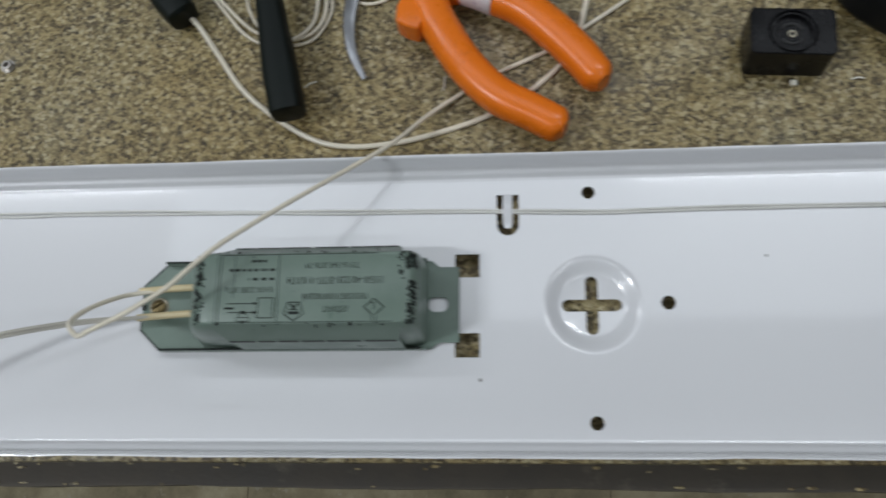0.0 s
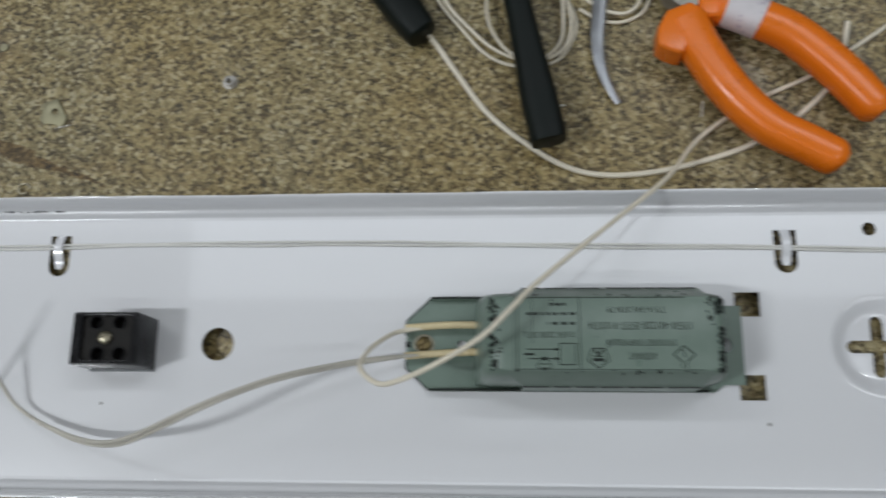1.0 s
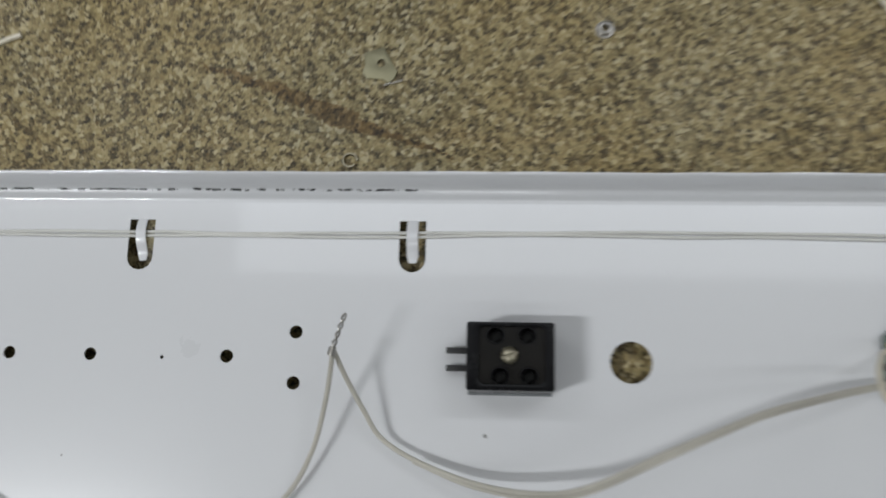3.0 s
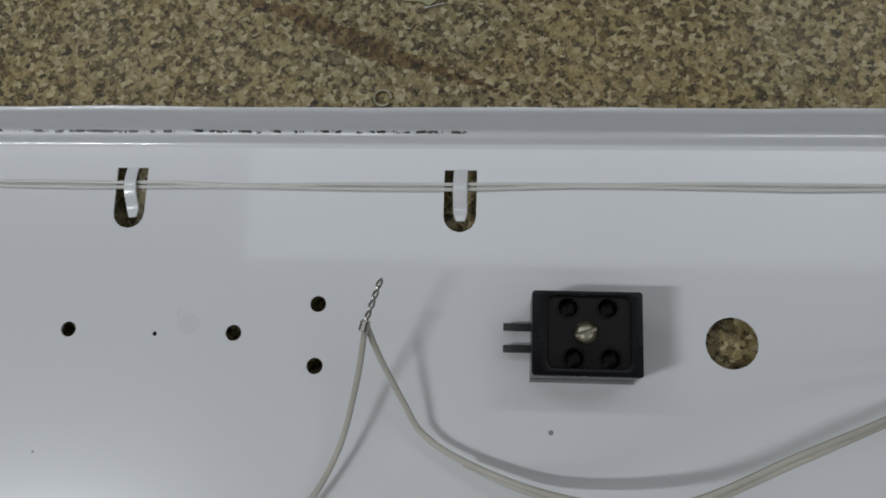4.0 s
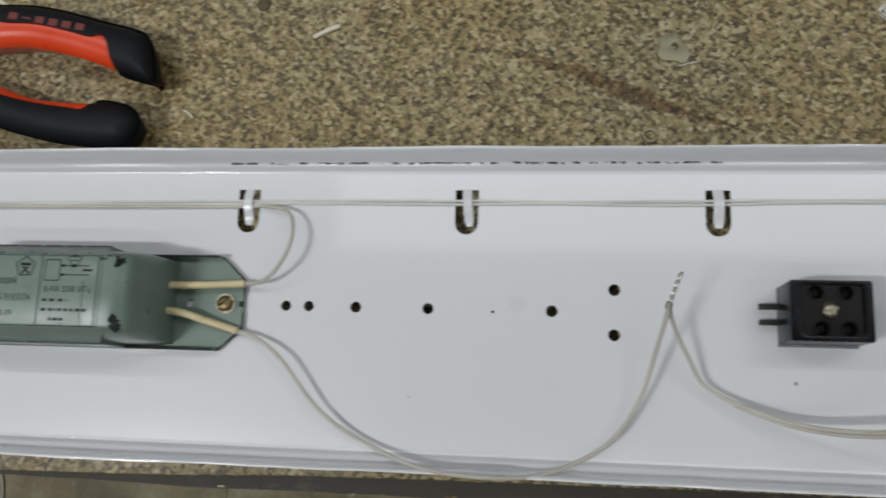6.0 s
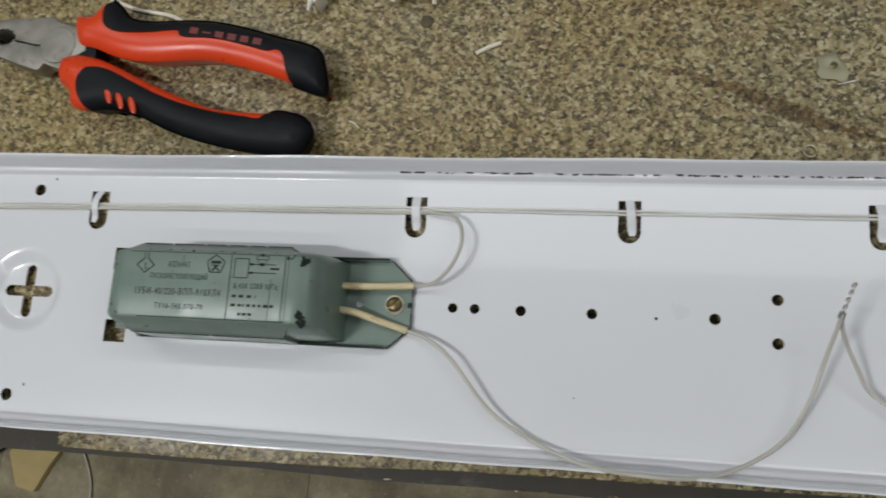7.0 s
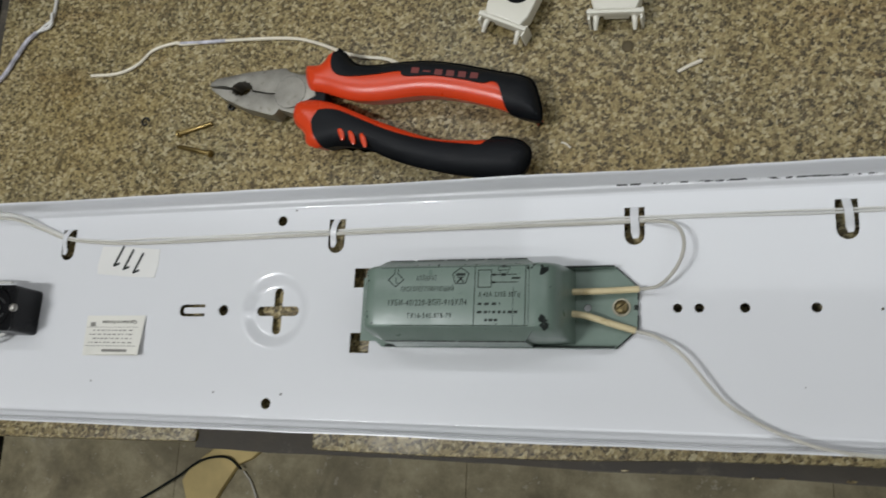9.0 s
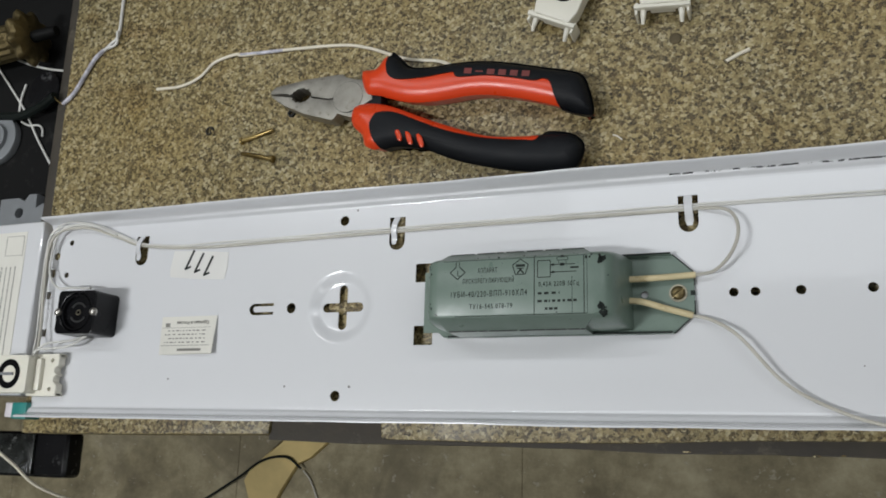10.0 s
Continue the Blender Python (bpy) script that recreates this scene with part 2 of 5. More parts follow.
def curve(points, steps=10):
    """Catmull-Rom points through the given ones."""
    p = [Vector(q) for q in points]
    p = [p[0] * 2 - p[1]] + p + [p[-1] * 2 - p[-2]]
    out = []
    for i in range(1, len(p) - 2):
        for k in range(steps):
            t = k / steps
            a, b, c, d = p[i - 1:i + 3]
            out.append(0.5 * (2 * b + (c - a) * t + (2 * a - 5 * b + 4 * c - d) * t * t + (3 * b - a - 3 * c + d) * t ** 3))
    return out + [p[-2]]


def sweep(bm, pts, size, sides=10, power=2.0, cap=True):
    """A tube along pts; size gives (half width, half height) for a part 0..1 of the way; sections stay upright."""
    rings, n = [], len(pts)
    for i, p in enumerate(pts):
        d = (pts[min(i + 1, n - 1)] - pts[max(i - 1, 0)]).normalized()
        up = Vector((0, 0, 1)) if abs(d.z) < 0.9 else Vector((0, 1, 0))
        s = d.cross(up).normalized()
        u = s.cross(d).normalized()
        w, h = size(i / (n - 1))
        ring = []
        for k in range(sides):
            a = 2 * math.pi * k / sides
            c, q = math.cos(a), math.sin(a)
            e = 2.0 / power
            ring.append(bm.verts.new(p + s * w * math.copysign(abs(c) ** e, c) + u * h * math.copysign(abs(q) ** e, q)))
        rings.append(ring)
    for r0, r1 in zip(rings, rings[1:]):
        for k in range(sides):
            bm.faces.new((r0[k], r0[(k + 1) % sides], r1[(k + 1) % sides], r1[k]))
    if cap:
        bm.faces.new(rings[0])
        bm.faces.new(rings[-1][::-1])
    return bm


def tube(points, r, steps=10, sides=8):
    return sweep(bmesh.new(), curve(points, steps), lambda t: (r, r), sides)


def grip(points, widths, h, steps=8, power=2.6, sides=16, round_from=0.94):
    """A handle: widths is a list of half widths along the way, rounded off at the far end."""
    def size(t):
        f = t * (len(widths) - 1)
        i = min(int(f), len(widths) - 2)
        w = widths[i] + (widths[i + 1] - widths[i]) * (f - i)
        tip = min(1.0, math.sqrt(max(0.0, 1 - max(0.0, (t - round_from) / (1.008 - round_from)) ** 2)))
        return w * tip, h * (0.6 + 0.4 * tip)
    return sweep(bmesh.new(), curve(points, steps), size, sides, power)


def circle(x, y, r, n=24, ry=None):
    ry = ry or r
    return [(x + r * math.cos(2 * math.pi * k / n), y + ry * math.sin(2 * math.pi * k / n)) for k in range(n)]


def box2(x0, y0, x1, y1, r=0.0, n=4):
    if r <= 0:
        return [(x0, y0), (x1, y0), (x1, y1), (x0, y1)]
    out = []
    for cx, cy, a0 in ((x1 - r, y0 + r, -90), (x1 - r, y1 - r, 0), (x0 + r, y1 - r, 90), (x0 + r, y0 + r, 180)):
        for k in range(n + 1):
            a = radians(a0 + 90 * k / n)
            out.append((cx + r * math.cos(a), cy + r * math.sin(a)))
    return out


def inside(p, loop):
    hit, j = False, len(loop) - 1
    for i in range(len(loop)):
        (xi, yi), (xj, yj) = loop[i], loop[j]
        if (yi > p[1]) != (yj > p[1]) and p[0] < (xj - xi) * (p[1] - yi) / (yj - yi) + xi:
            hit = not hit
        j = i
    return hit


def sheet(bm, outline, holes=(), z=0.0, thick=0.001, extra=(), shape=None):
    """A plate with holes: its top at z (or shape(x, y)), its underside thick below."""
    from mathutils.geometry import delaunay_2d_cdt
    pts, edges = [], []
    for loop in (outline, *holes, *extra):
        s = len(pts)
        pts += [Vector(q) for q in loop]
        edges += [(s + i, s + (i + 1) % len(loop)) for i in range(len(loop))]
    vs, _, fs, *_ = delaunay_2d_cdt(pts, edges, [], 0, 1e-7)
    top, low = [], []
    for v in vs:
        h = shape(v.x, v.y) if shape else z
        top.append(bm.verts.new((v.x, v.y, h)))
        low.append(bm.verts.new((v.x, v.y, h - thick)))
    count = {}
    for f in fs:
        c = sum((vs[i] for i in f), Vector((0, 0))) / len(f)
        if not inside(c, outline) or any(inside(c, h) for h in holes):
            continue
        bm.faces.new([top[i] for i in f])
        bm.faces.new([low[i] for i in reversed(f)])
        for a, b in zip(f, list(f[1:]) + [f[0]]):
            count[(a, b)] = 1
    for a, b in count:
        if (b, a) not in count:
            bm.faces.new((top[b], top[a], low[a], low[b]))
    loose = [v for v in bm.verts if not v.link_faces]
    bmesh.ops.delete(bm, geom=loose, context="VERTS")
    return bm


def block(bm, x0, y0, z0, x1, y1, z1, r=0.0, seg=2):
    res = bmesh.ops.create_cube(bm, size=1.0)
    for v in res["verts"]:
        v.co = Vector(((x0 + x1) / 2 + v.co.x * (x1 - x0), (y0 + y1) / 2 + v.co.y * (y1 - y0), (z0 + z1) / 2 + v.co.z * (z1 - z0)))
    if r > 0:
        es = list({e for v in res["verts"] for e in v.link_edges})
        bmesh.ops.bevel(bm, geom=es, offset=r, segments=seg, affect="EDGES", profile=0.6)
    return bm


def bevelled(bm, r, seg=2, angle=40):
    es = [e for e in bm.edges if len(e.link_faces) == 2 and e.calc_face_angle(0) > radians(angle)]
    bmesh.ops.bevel(bm, geom=es, offset=r, segments=seg, affect="EDGES", profile=0.6)
    return bm


def disc(bm, x, y, z0, z1, r, n=24, dome=0.0):
    lo = [bm.verts.new((*p, z0)) for p in circle(x, y, r, n)]
    hi = [bm.verts.new((*p, z1)) for p in circle(x, y, r, n)]
    for k in range(n):
        bm.faces.new((lo[k], lo[(k + 1) % n], hi[(k + 1) % n], hi[k]))
    bm.faces.new(lo[::-1])
    if dome:
        mid = [bm.verts.new((*p, z1 + dome * 0.8)) for p in circle(x, y, r * 0.6, n)]
        for k in range(n):
            bm.faces.new((hi[k], hi[(k + 1) % n], mid[(k + 1) % n], mid[k]))
        top = bm.verts.new((x, y, z1 + dome))
        for k in range(n):
            bm.faces.new((mid[k], mid[(k + 1) % n], top))
    else:
        bm.faces.new(hi)
    return bm


def slotted_screw(parent, x, y, z, r, material, turn=40, h=0.0016):
    """A domed screw head with a slot cut across it."""
    head = bmesh.new()
    s, n = r * 0.17, 10
    for side in (1, -1):
        rows = []
        for i in range(5):
            v = s + (r - s) * i / 4
            u = math.sqrt(max(0.0, r * r - v * v))
            rows.append([Vector((-u + 2 * u * k / n, side * v, 0)) for k in range(n + 1)])
        top = []
        for row in rows:
            top.append([head.verts.new((p.x, p.y, h * (0.35 + 0.65 * math.sqrt(max(0.0, 1 - (p.length / r) ** 2 * 0.98))))) for p in row])
        for a, b in zip(top, top[1:]):
            for k in range(n):
                head.faces.new((a[k], a[k + 1], b[k + 1], b[k]))
        low = [head.verts.new((p.x, p.y, 0)) for p in rows[0]]
        for k in range(n):
            head.faces.new((low[k], low[k + 1], top[0][k + 1], top[0][k]))
    bmesh.ops.remove_doubles(head, verts=head.verts, dist=1e-7)
    disc(head, 0, 0, -0.0004, h * 0.32, r * 0.99, 24)
    head.transform(pose(x, y, z, 0, 0, turn))
    return part("screw", head, material, parent, "slotted screw head")


def lettering(name, body, size, material, parent, m, label="", shear=0.0, align="CENTER", space=1.0, bold=0.022, width=0.0):
    c = bpy.data.curves.new(name, "FONT")
    c.body, c.size, c.align_x, c.align_y, c.shear, c.space_character = body, size, align, "CENTER", shear, space
    c.extrude, c.bevel_depth, c.bevel_resolution = 0.00004, size * bold, 0
    tmp = bpy.data.objects.new(name, c)
    scene.collection.objects.link(tmp)
    bpy.context.view_layer.update()
    me = bpy.data.meshes.new_from_object(tmp.evaluated_get(bpy.context.evaluated_depsgraph_get()))
    bpy.data.objects.remove(tmp)
    bpy.data.curves.remove(c)
    if width:
        xs = [v.co.x for v in me.vertices]
        me.transform(Matrix.Diagonal((width / (max(xs) - min(xs)), 1, 1, 1)))
    me.transform(m)
    me.materials.clear()
    me.materials.append(material)
    ob = new(name, me)
    ob.parent = parent
    if label:
        ob["label"] = label
    return ob


def bars(bm, rows, z, h=0.00008):
    """Flat printed strokes: (x0, y0, x1, y1, thickness)."""
    for x0, y0, x1, y1, w in rows:
        d = Vector((x1 - x0, y1 - y0, 0)).normalized()
        s = Vector((-d.y, d.x, 0)) * w / 2
        q = [Vector((x0, y0, z)) + s, Vector((x0, y0, z)) - s, Vector((x1, y1, z)) - s, Vector((x1, y1, z)) + s]
        lo = [bm.verts.new(v) for v in q]
        hi = [bm.verts.new(v + Vector((0, 0, h))) for v in q]
        bm.faces.new(hi)
        for k in range(4):
            bm.faces.new((lo[k], lo[(k + 1) % 4], hi[(k + 1) % 4], hi[k]))
    return bm


def broken(x0, x1, y, w, seed, gap=0.25, step=0.0012):
    """A row of short dashes standing for small print."""
    rng, out, x = random.Random(seed), [], x0
    while x < x1:
        ln = step * rng.uniform(0.6, 2.2)
        out.append((x, y, min(x + ln, x1), y, w))
        x += ln + step * gap * rng.uniform(0.8, 2.2)
    return out


def inset(loop, d):
    """The loop moved inwards by d along its normals."""
    n = len(loop)
    area = sum(loop[i][0] * loop[(i + 1) % n][1] - loop[(i + 1) % n][0] * loop[i][1] for i in range(n))
    out = []
    for i in range(n):
        t = Vector(loop[(i + 1) % n]) - Vector(loop[i - 1])
        t.normalize()
        s = 1 if area > 0 else -1
        out.append((loop[i][0] - s * t.y * d, loop[i][1] + s * t.x * d))
    return out


def rounded(loop, steps=4):
    """A closed smooth loop through the given corners."""
    n, out = len(loop), []
    for i in range(n):
        a, b, c, d = (Vector(loop[(i + k) % n]) for k in (-1, 0, 1, 2))
        for k in range(steps):
            t = k / steps
            q = 0.5 * (2 * b + (c - a) * t + (2 * a - 5 * b + 4 * c - d) * t * t + (3 * b - a - 3 * c + d) * t ** 3)
            out.append((q.x, q.y))
    return out


def edge_distance(loop):
    seg = [(Vector(loop[i - 1]), Vector(loop[i])) for i in range(len(loop))]

    def far(x, y):
        p, best = Vector((x, y)), 1.0
        for a, b in seg:
            e = b - a
            t = min(1.0, max(0.0, (p - a).dot(e) / max(e.length_squared, 1e-12)))
            best = min(best, (a + e * t - p).length)
        return best
    return far


def domed(loop, body, low, high, reach, lift=0.0, depth=0.0098, tuck=0.0045):
    """A moulded part: its skin bulges from low at the body's edge to high inside, and it is tucked in below."""
    far, edge = edge_distance(body), edge_distance(loop)

    def skin(x, y):
        q = 1 - min(1.0, far(x, y) / reach)
        return low + (high - low) * (1 - q ** 2.6) ** (1 / 2.2) + lift
    extra = []
    for d in (0.0006, 0.0014, 0.0026, 0.0042, 0.0062, 0.0085):
        ring = [p for p in inset(loop, d) if inside(p, loop) and edge(*p) > 0.8 * d]
        if len(ring) > 2:
            extra.append(ring)
    bm = sheet(bmesh.new(), loop, extra=extra, shape=skin, thick=0.05)
    e = 0.0004
    for v in bm.verts:
        if v.co.z < low - 0.012:
            x, y = v.co.x, v.co.y
            d = far(x, y)
            g = Vector((far(x + e, y) - far(x - e, y), far(x, y + e) - far(x, y - e)))
            out = 1.0 if inside((x, y), body) else -1.0
            if d < 0.004 and g.length > 1e-9:
                g.normalize()
                v.co.x += out * g.x * (tuck - d * out * 0.5)
                v.co.y += out * g.y * (tuck - d * out * 0.5)
            v.co.z = low - depth
    return bm


# ---- the room ----
FLOOR = -0.78


def setting(name, bm, material, label):
    return tagged(part(name, bm, M[material]), label, name.split("_")[0], "", "structure")


setting("floor", block(bmesh.new(), -3, -2.6, FLOOR - 0.1, 3, 2.2, FLOOR - 0.0009), "mud", "stained brown-grey concrete slab floor")
setting("ceiling", block(bmesh.new(), -3, -2.6, 2.02, 3, 2.2, 2.12), "ceil", "plain whitewashed workshop ceiling")
setting("wall_north", block(bmesh.new(), -3, 2.2, FLOOR, 3, 2.3, 2.02), "wall", "plain plastered workshop wall")
setting("wall_south", block(bmesh.new(), -3, -2.7, FLOOR, 3, -2.6, 2.02), "wall", "plain plastered workshop wall")
setting("wall_east", block(bmesh.new(), 3, -2.6, FLOOR, 3.1, 2.2, 2.02), "wall", "plain plastered workshop wall")
setting("wall_west", block(bmesh.new(), -3.1, -2.6, FLOOR, -3, 2.2, 2.02), "wall", "plain plastered workshop wall")

# ---- workbench ----
bench = thing("workbench", "workbench topped with speckled brown granite, its front edge grimy", "workbench", (0, 0, FLOOR))
UP = -FLOOR
slab = bmesh.new()
outline = [(-0.640, 0.95), (-0.6415, 0.25), (-0.638, -0.0785), (-0.55, -0.0775), (-0.442, -0.0755), (-0.4415, -0.0675), (-0.3675, -0.0672),
           (-0.367, -0.0768), (-0.30, -0.0772), (-0.22, -0.0758), (-0.17, -0.0735), (-0.10, -0.0722), (0.0, -0.0712), (0.15, -0.0700), (1.0, -0.0690), (1.0, 0.95)]
sheet(slab, outline, z=UP, thick=0.03)
part("slab", bevelled(slab, 0.0012, 2), M["granite"], bench, "speckled brown and ochre granite slab")
strip = bmesh.new()
rng = random.Random(4)
line = [(-0.443 + 1.443 * k / 120) for k in range(121)]
front = [(x, -0.0788 - 0.0018 * min(1, max(0, (x + 0.45) / 0.4)) + 0.0005 * math.sin(x * 37) + rng.uniform(-0.0003, 0.0003)) for x in line]
sheet(strip, front + [(1.0, -0.060), (-0.443, -0.060)], z=UP - 0.0025, thick=0.022)
part("edge_strip", strip, M["edge"], bench, "dark grimy edging under the slab")
crust = bmesh.new()
for k in range(60):
    x = rng.uniform(-0.2, 0.62)
    w = rng.uniform(0.0006, 0.0024)
    y = rng.choice((-0.0795, -0.0795, -0.0725, -0.071)) + rng.uniform(-0.0005, 0.0005)
    sheet(crust, circle(x, y, w, 7, rng.uniform(0.0003, 0.0008)), z=UP - 0.0018, thick=0.0012)
tagged(part("granite_crumbs", crust, M["granite"], bench, "broken granite crumbs along the edge"), kind="stuff")
part("filler", block(bmesh.new(), -0.4412, -0.0752, UP - 0.02, -0.3678, -0.0674, UP - 0.0035, 0.0006), M["dark"], bench, "black filler in a notch of the slab")
part("cabinet_body", block(bmesh.new(), -0.60, 0.02, 0.0, 0.95, 0.90, UP - 0.03, 0.003), M["edge"], bench)

# ---- the lamp housing ----
T = 0.008
HX, FY = 0.625, 0.0598
housing = thing("lamp_housing", "white enamelled steel lamp housing lying open on the bench", "lamp housing")


# reach and height of the turned-up edge: a small bead, an upright wall, a narrow flange
LIP = [(0.0598, 0.0), (0.0603, 0.00005), (0.0608, 0.00014), (0.0612, 0.00024), (0.0615, 0.0005), (0.0620, 0.0012), (0.0625, 0.00185), (0.0629, 0.0022), (0.0635, 0.00245), (0.0641, 0.0027), (0.0647, 0.00295), (0.0651, 0.0034), (0.0655, 0.0042),
       (0.0658, 0.0056), (0.0661, 0.0074), (0.0664, 0.0095), (0.0667, 0.0114), (0.0670, 0.0127), (0.0674, 0.0134), (0.0679, 0.0137), (0.0685, 0.0136)]


DISH = [(0.394, 0.0), (-0.394, 0.0)]


def dish_height(x, y):
    z = T
    for cx, cy in DISH:
        r = math.hypot(x - cx, y - cy)
        if r < 0.0225:
            s = min(1.0, max(0.0, (0.0225 - r) / 0.0090))
            z = T - 0.0040 * s * s * (3 - 2 * s)
    return z


def cross_loop(cx, cy, a=0.0136, w=0.0028):
    out = []
    for q in range(4):
        rot = Matrix.Rotation(q * math.pi / 2, 2)
        pts = [(w, w)] if q == 0 else []
        arm = [(a - w + w * math.cos(t), w * math.sin(t)) for t in [radians(-90 + 30 * k) for k in range(7)]] + [(w, w)]
        arm = ([(w, -w)] if q == 0 else []) + arm
        for p in arm:
            v = rot @ Vector(p)
            out.append((cx + v.x, cy + v.y))
    return out[:-1] if (Vector(out[0]) - Vector(out[-1])).length < 1e-6 else out


def slot_loop(x, y0, y1, w):
    """A slot, round at its near end."""
    return [(x - w, y1), (x - w, y0 + w)] + [(x - w * math.cos(a), y0 + w - w * math.sin(a)) for a in [math.pi * k / 8 for k in range(1, 8)]] + [(x + w, y0 + w), (x + w, y1)]


SLOTS = [(0.3565, 0.0), (0.015, 0.05), (-0.0915, 0.35), (-0.1912, 0.15), (-0.3585, -0.55), (-0.546, -0.7)]
holes = [circle(x, y, r, 20) for x, y, r in (
    (0.394, 0.053, 0.0031), (0.394, -0.053, 0.0031), (-0.394, 0.053, 0.0031), (-0.394, -0.053, 0.0031), (0.4275, 0, 0.0032), (-0.4275, 0, 0.0032),
    (-0.028, 0.0095, 0.0025), (-0.028, -0.0095, 0.0025), (-0.054, 0, 0.0025), (-0.107, 0, 0.0024), (-0.139, 0, 0.0024), (-0.1602, 0, 0.0023), (-0.1705, 0, 0.0023),
    (0.0965, 0.0003, 0.0077), (-0.079, -0.0008, 0.0007), (-0.608, 0.052, 0.0020), (-0.6195, 0.043, 0.0027), (-0.609, 0.029, 0.0020))]
holes += [slot_loop(x, 0.0328, 0.0528, 0.0051) for x, _ in SLOTS]
holes += [box2(0.332, 0.0130, 0.3432, 0.0240), box2(0.332, -0.0240, 0.3432, -0.0130), box2(-0.3455, 0.0125, -0.334, 0.0235), box2(-0.3455, -0.0240, -0.334, -0.0130)]
holes += [box2(-0.6235, 0.028, -0.6195, 0.0335), box2(-0.6245, 0.0125, -0.6205, 0.0178), box2(-0.6245, -0.0135, -0.6205, -0.0085)]
holes.append([(-0.440, 0.0036), (-0.4539, 0.0036)] + [(-0.4539 - 0.0036 * math.sin(a), 0.0036 * math.cos(a)) for a in [math.pi * k / 8 for k in range(1, 8)]] + [(-0.4539, -0.0036), (-0.440, -0.0036),
              (-0.440, -0.0018), (-0.4535, -0.0018), (-0.4545, -0.0008), (-0.4545, 0.0008), (-0.4535, 0.0018), (-0.440, 0.0018)])
holes += [cross_loop(x, y) for x, y in DISH]
rings = [circle(x, y, r, 40) for x, y in DISH for r in (0.0262, 0.0246, 0.0234, 0.0225, 0.0212, 0.0199, 0.0183, 0.0167, 0.0153, 0.0143)]

pan = sheet(bmesh.new(), box2(-HX, -FY, HX, FY), holes, thick=0.0008, extra=rings, shape=dish_height)
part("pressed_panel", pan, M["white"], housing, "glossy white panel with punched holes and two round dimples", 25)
for side in (1, -1):
    bm = bmesh.new()
    prof, n = LIP, 250
    grid = []
    for i in range(n + 1):
        x = -HX + 2 * HX * i / n
        row = []
        for k, (y, h) in enumerate(prof):
            f = (k / (len(prof) - 1)) ** 2
            wob = f * 0.0007 * noise.noise(Vector((x * 14, side * 3.1, 0))) + f * 0.0003 * noise.noise(Vector((x * 45, side * 7.7, 2)))
            zob = f * 0.0006 * noise.noise(Vector((x * 11, 5 * side, 9)))
            row.append(bm.verts.new((x, side * (y + wob), T + h + zob)))
        grid.append(row)
    for a, b in zip(grid, grid[1:]):
        for k in range(len(prof) - 1):
            bm.faces.new((a[k], b[k], b[k + 1], a[k + 1]))
    bmesh.ops.recalc_face_normals(bm, faces=bm.faces)
    up = sum(f.normal.z for f in bm.faces) > 0
    bmesh.ops.solidify(bm, geom=bm.faces[:], thickness=0.0007 if up else -0.0007)
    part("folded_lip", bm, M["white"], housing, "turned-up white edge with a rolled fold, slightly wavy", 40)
# the tongues punched out of the panel hold the cable down
for x, lean in SLOTS:
    bm = bmesh.new()
    pts = []
    for k in range(13):
        s = k / 12
        y = 0.0528 - 0.0165 * s
        z = T - 0.0002 + (0.0030 if abs(lean) > 0.4 else 0.0026) * math.sin(math.pi * min(1, s * 1.25))
        pts.append(Vector((x + lean * 0.004 * s, y, max(z, T - 0.0004))))
    wid = 0.0023 - 0.0007 * abs(lean)
    sweep(bm, pts, lambda t: (wid * (1.0 if t < 0.85 else 1.0 - (t - 0.85) * 2.5), 0.00035), 8, 5)
    part("cable_tongue", bm, M["white"], housing, "punched white tongue by the cable")


# ---- ballasts ----
BH = 0.0375


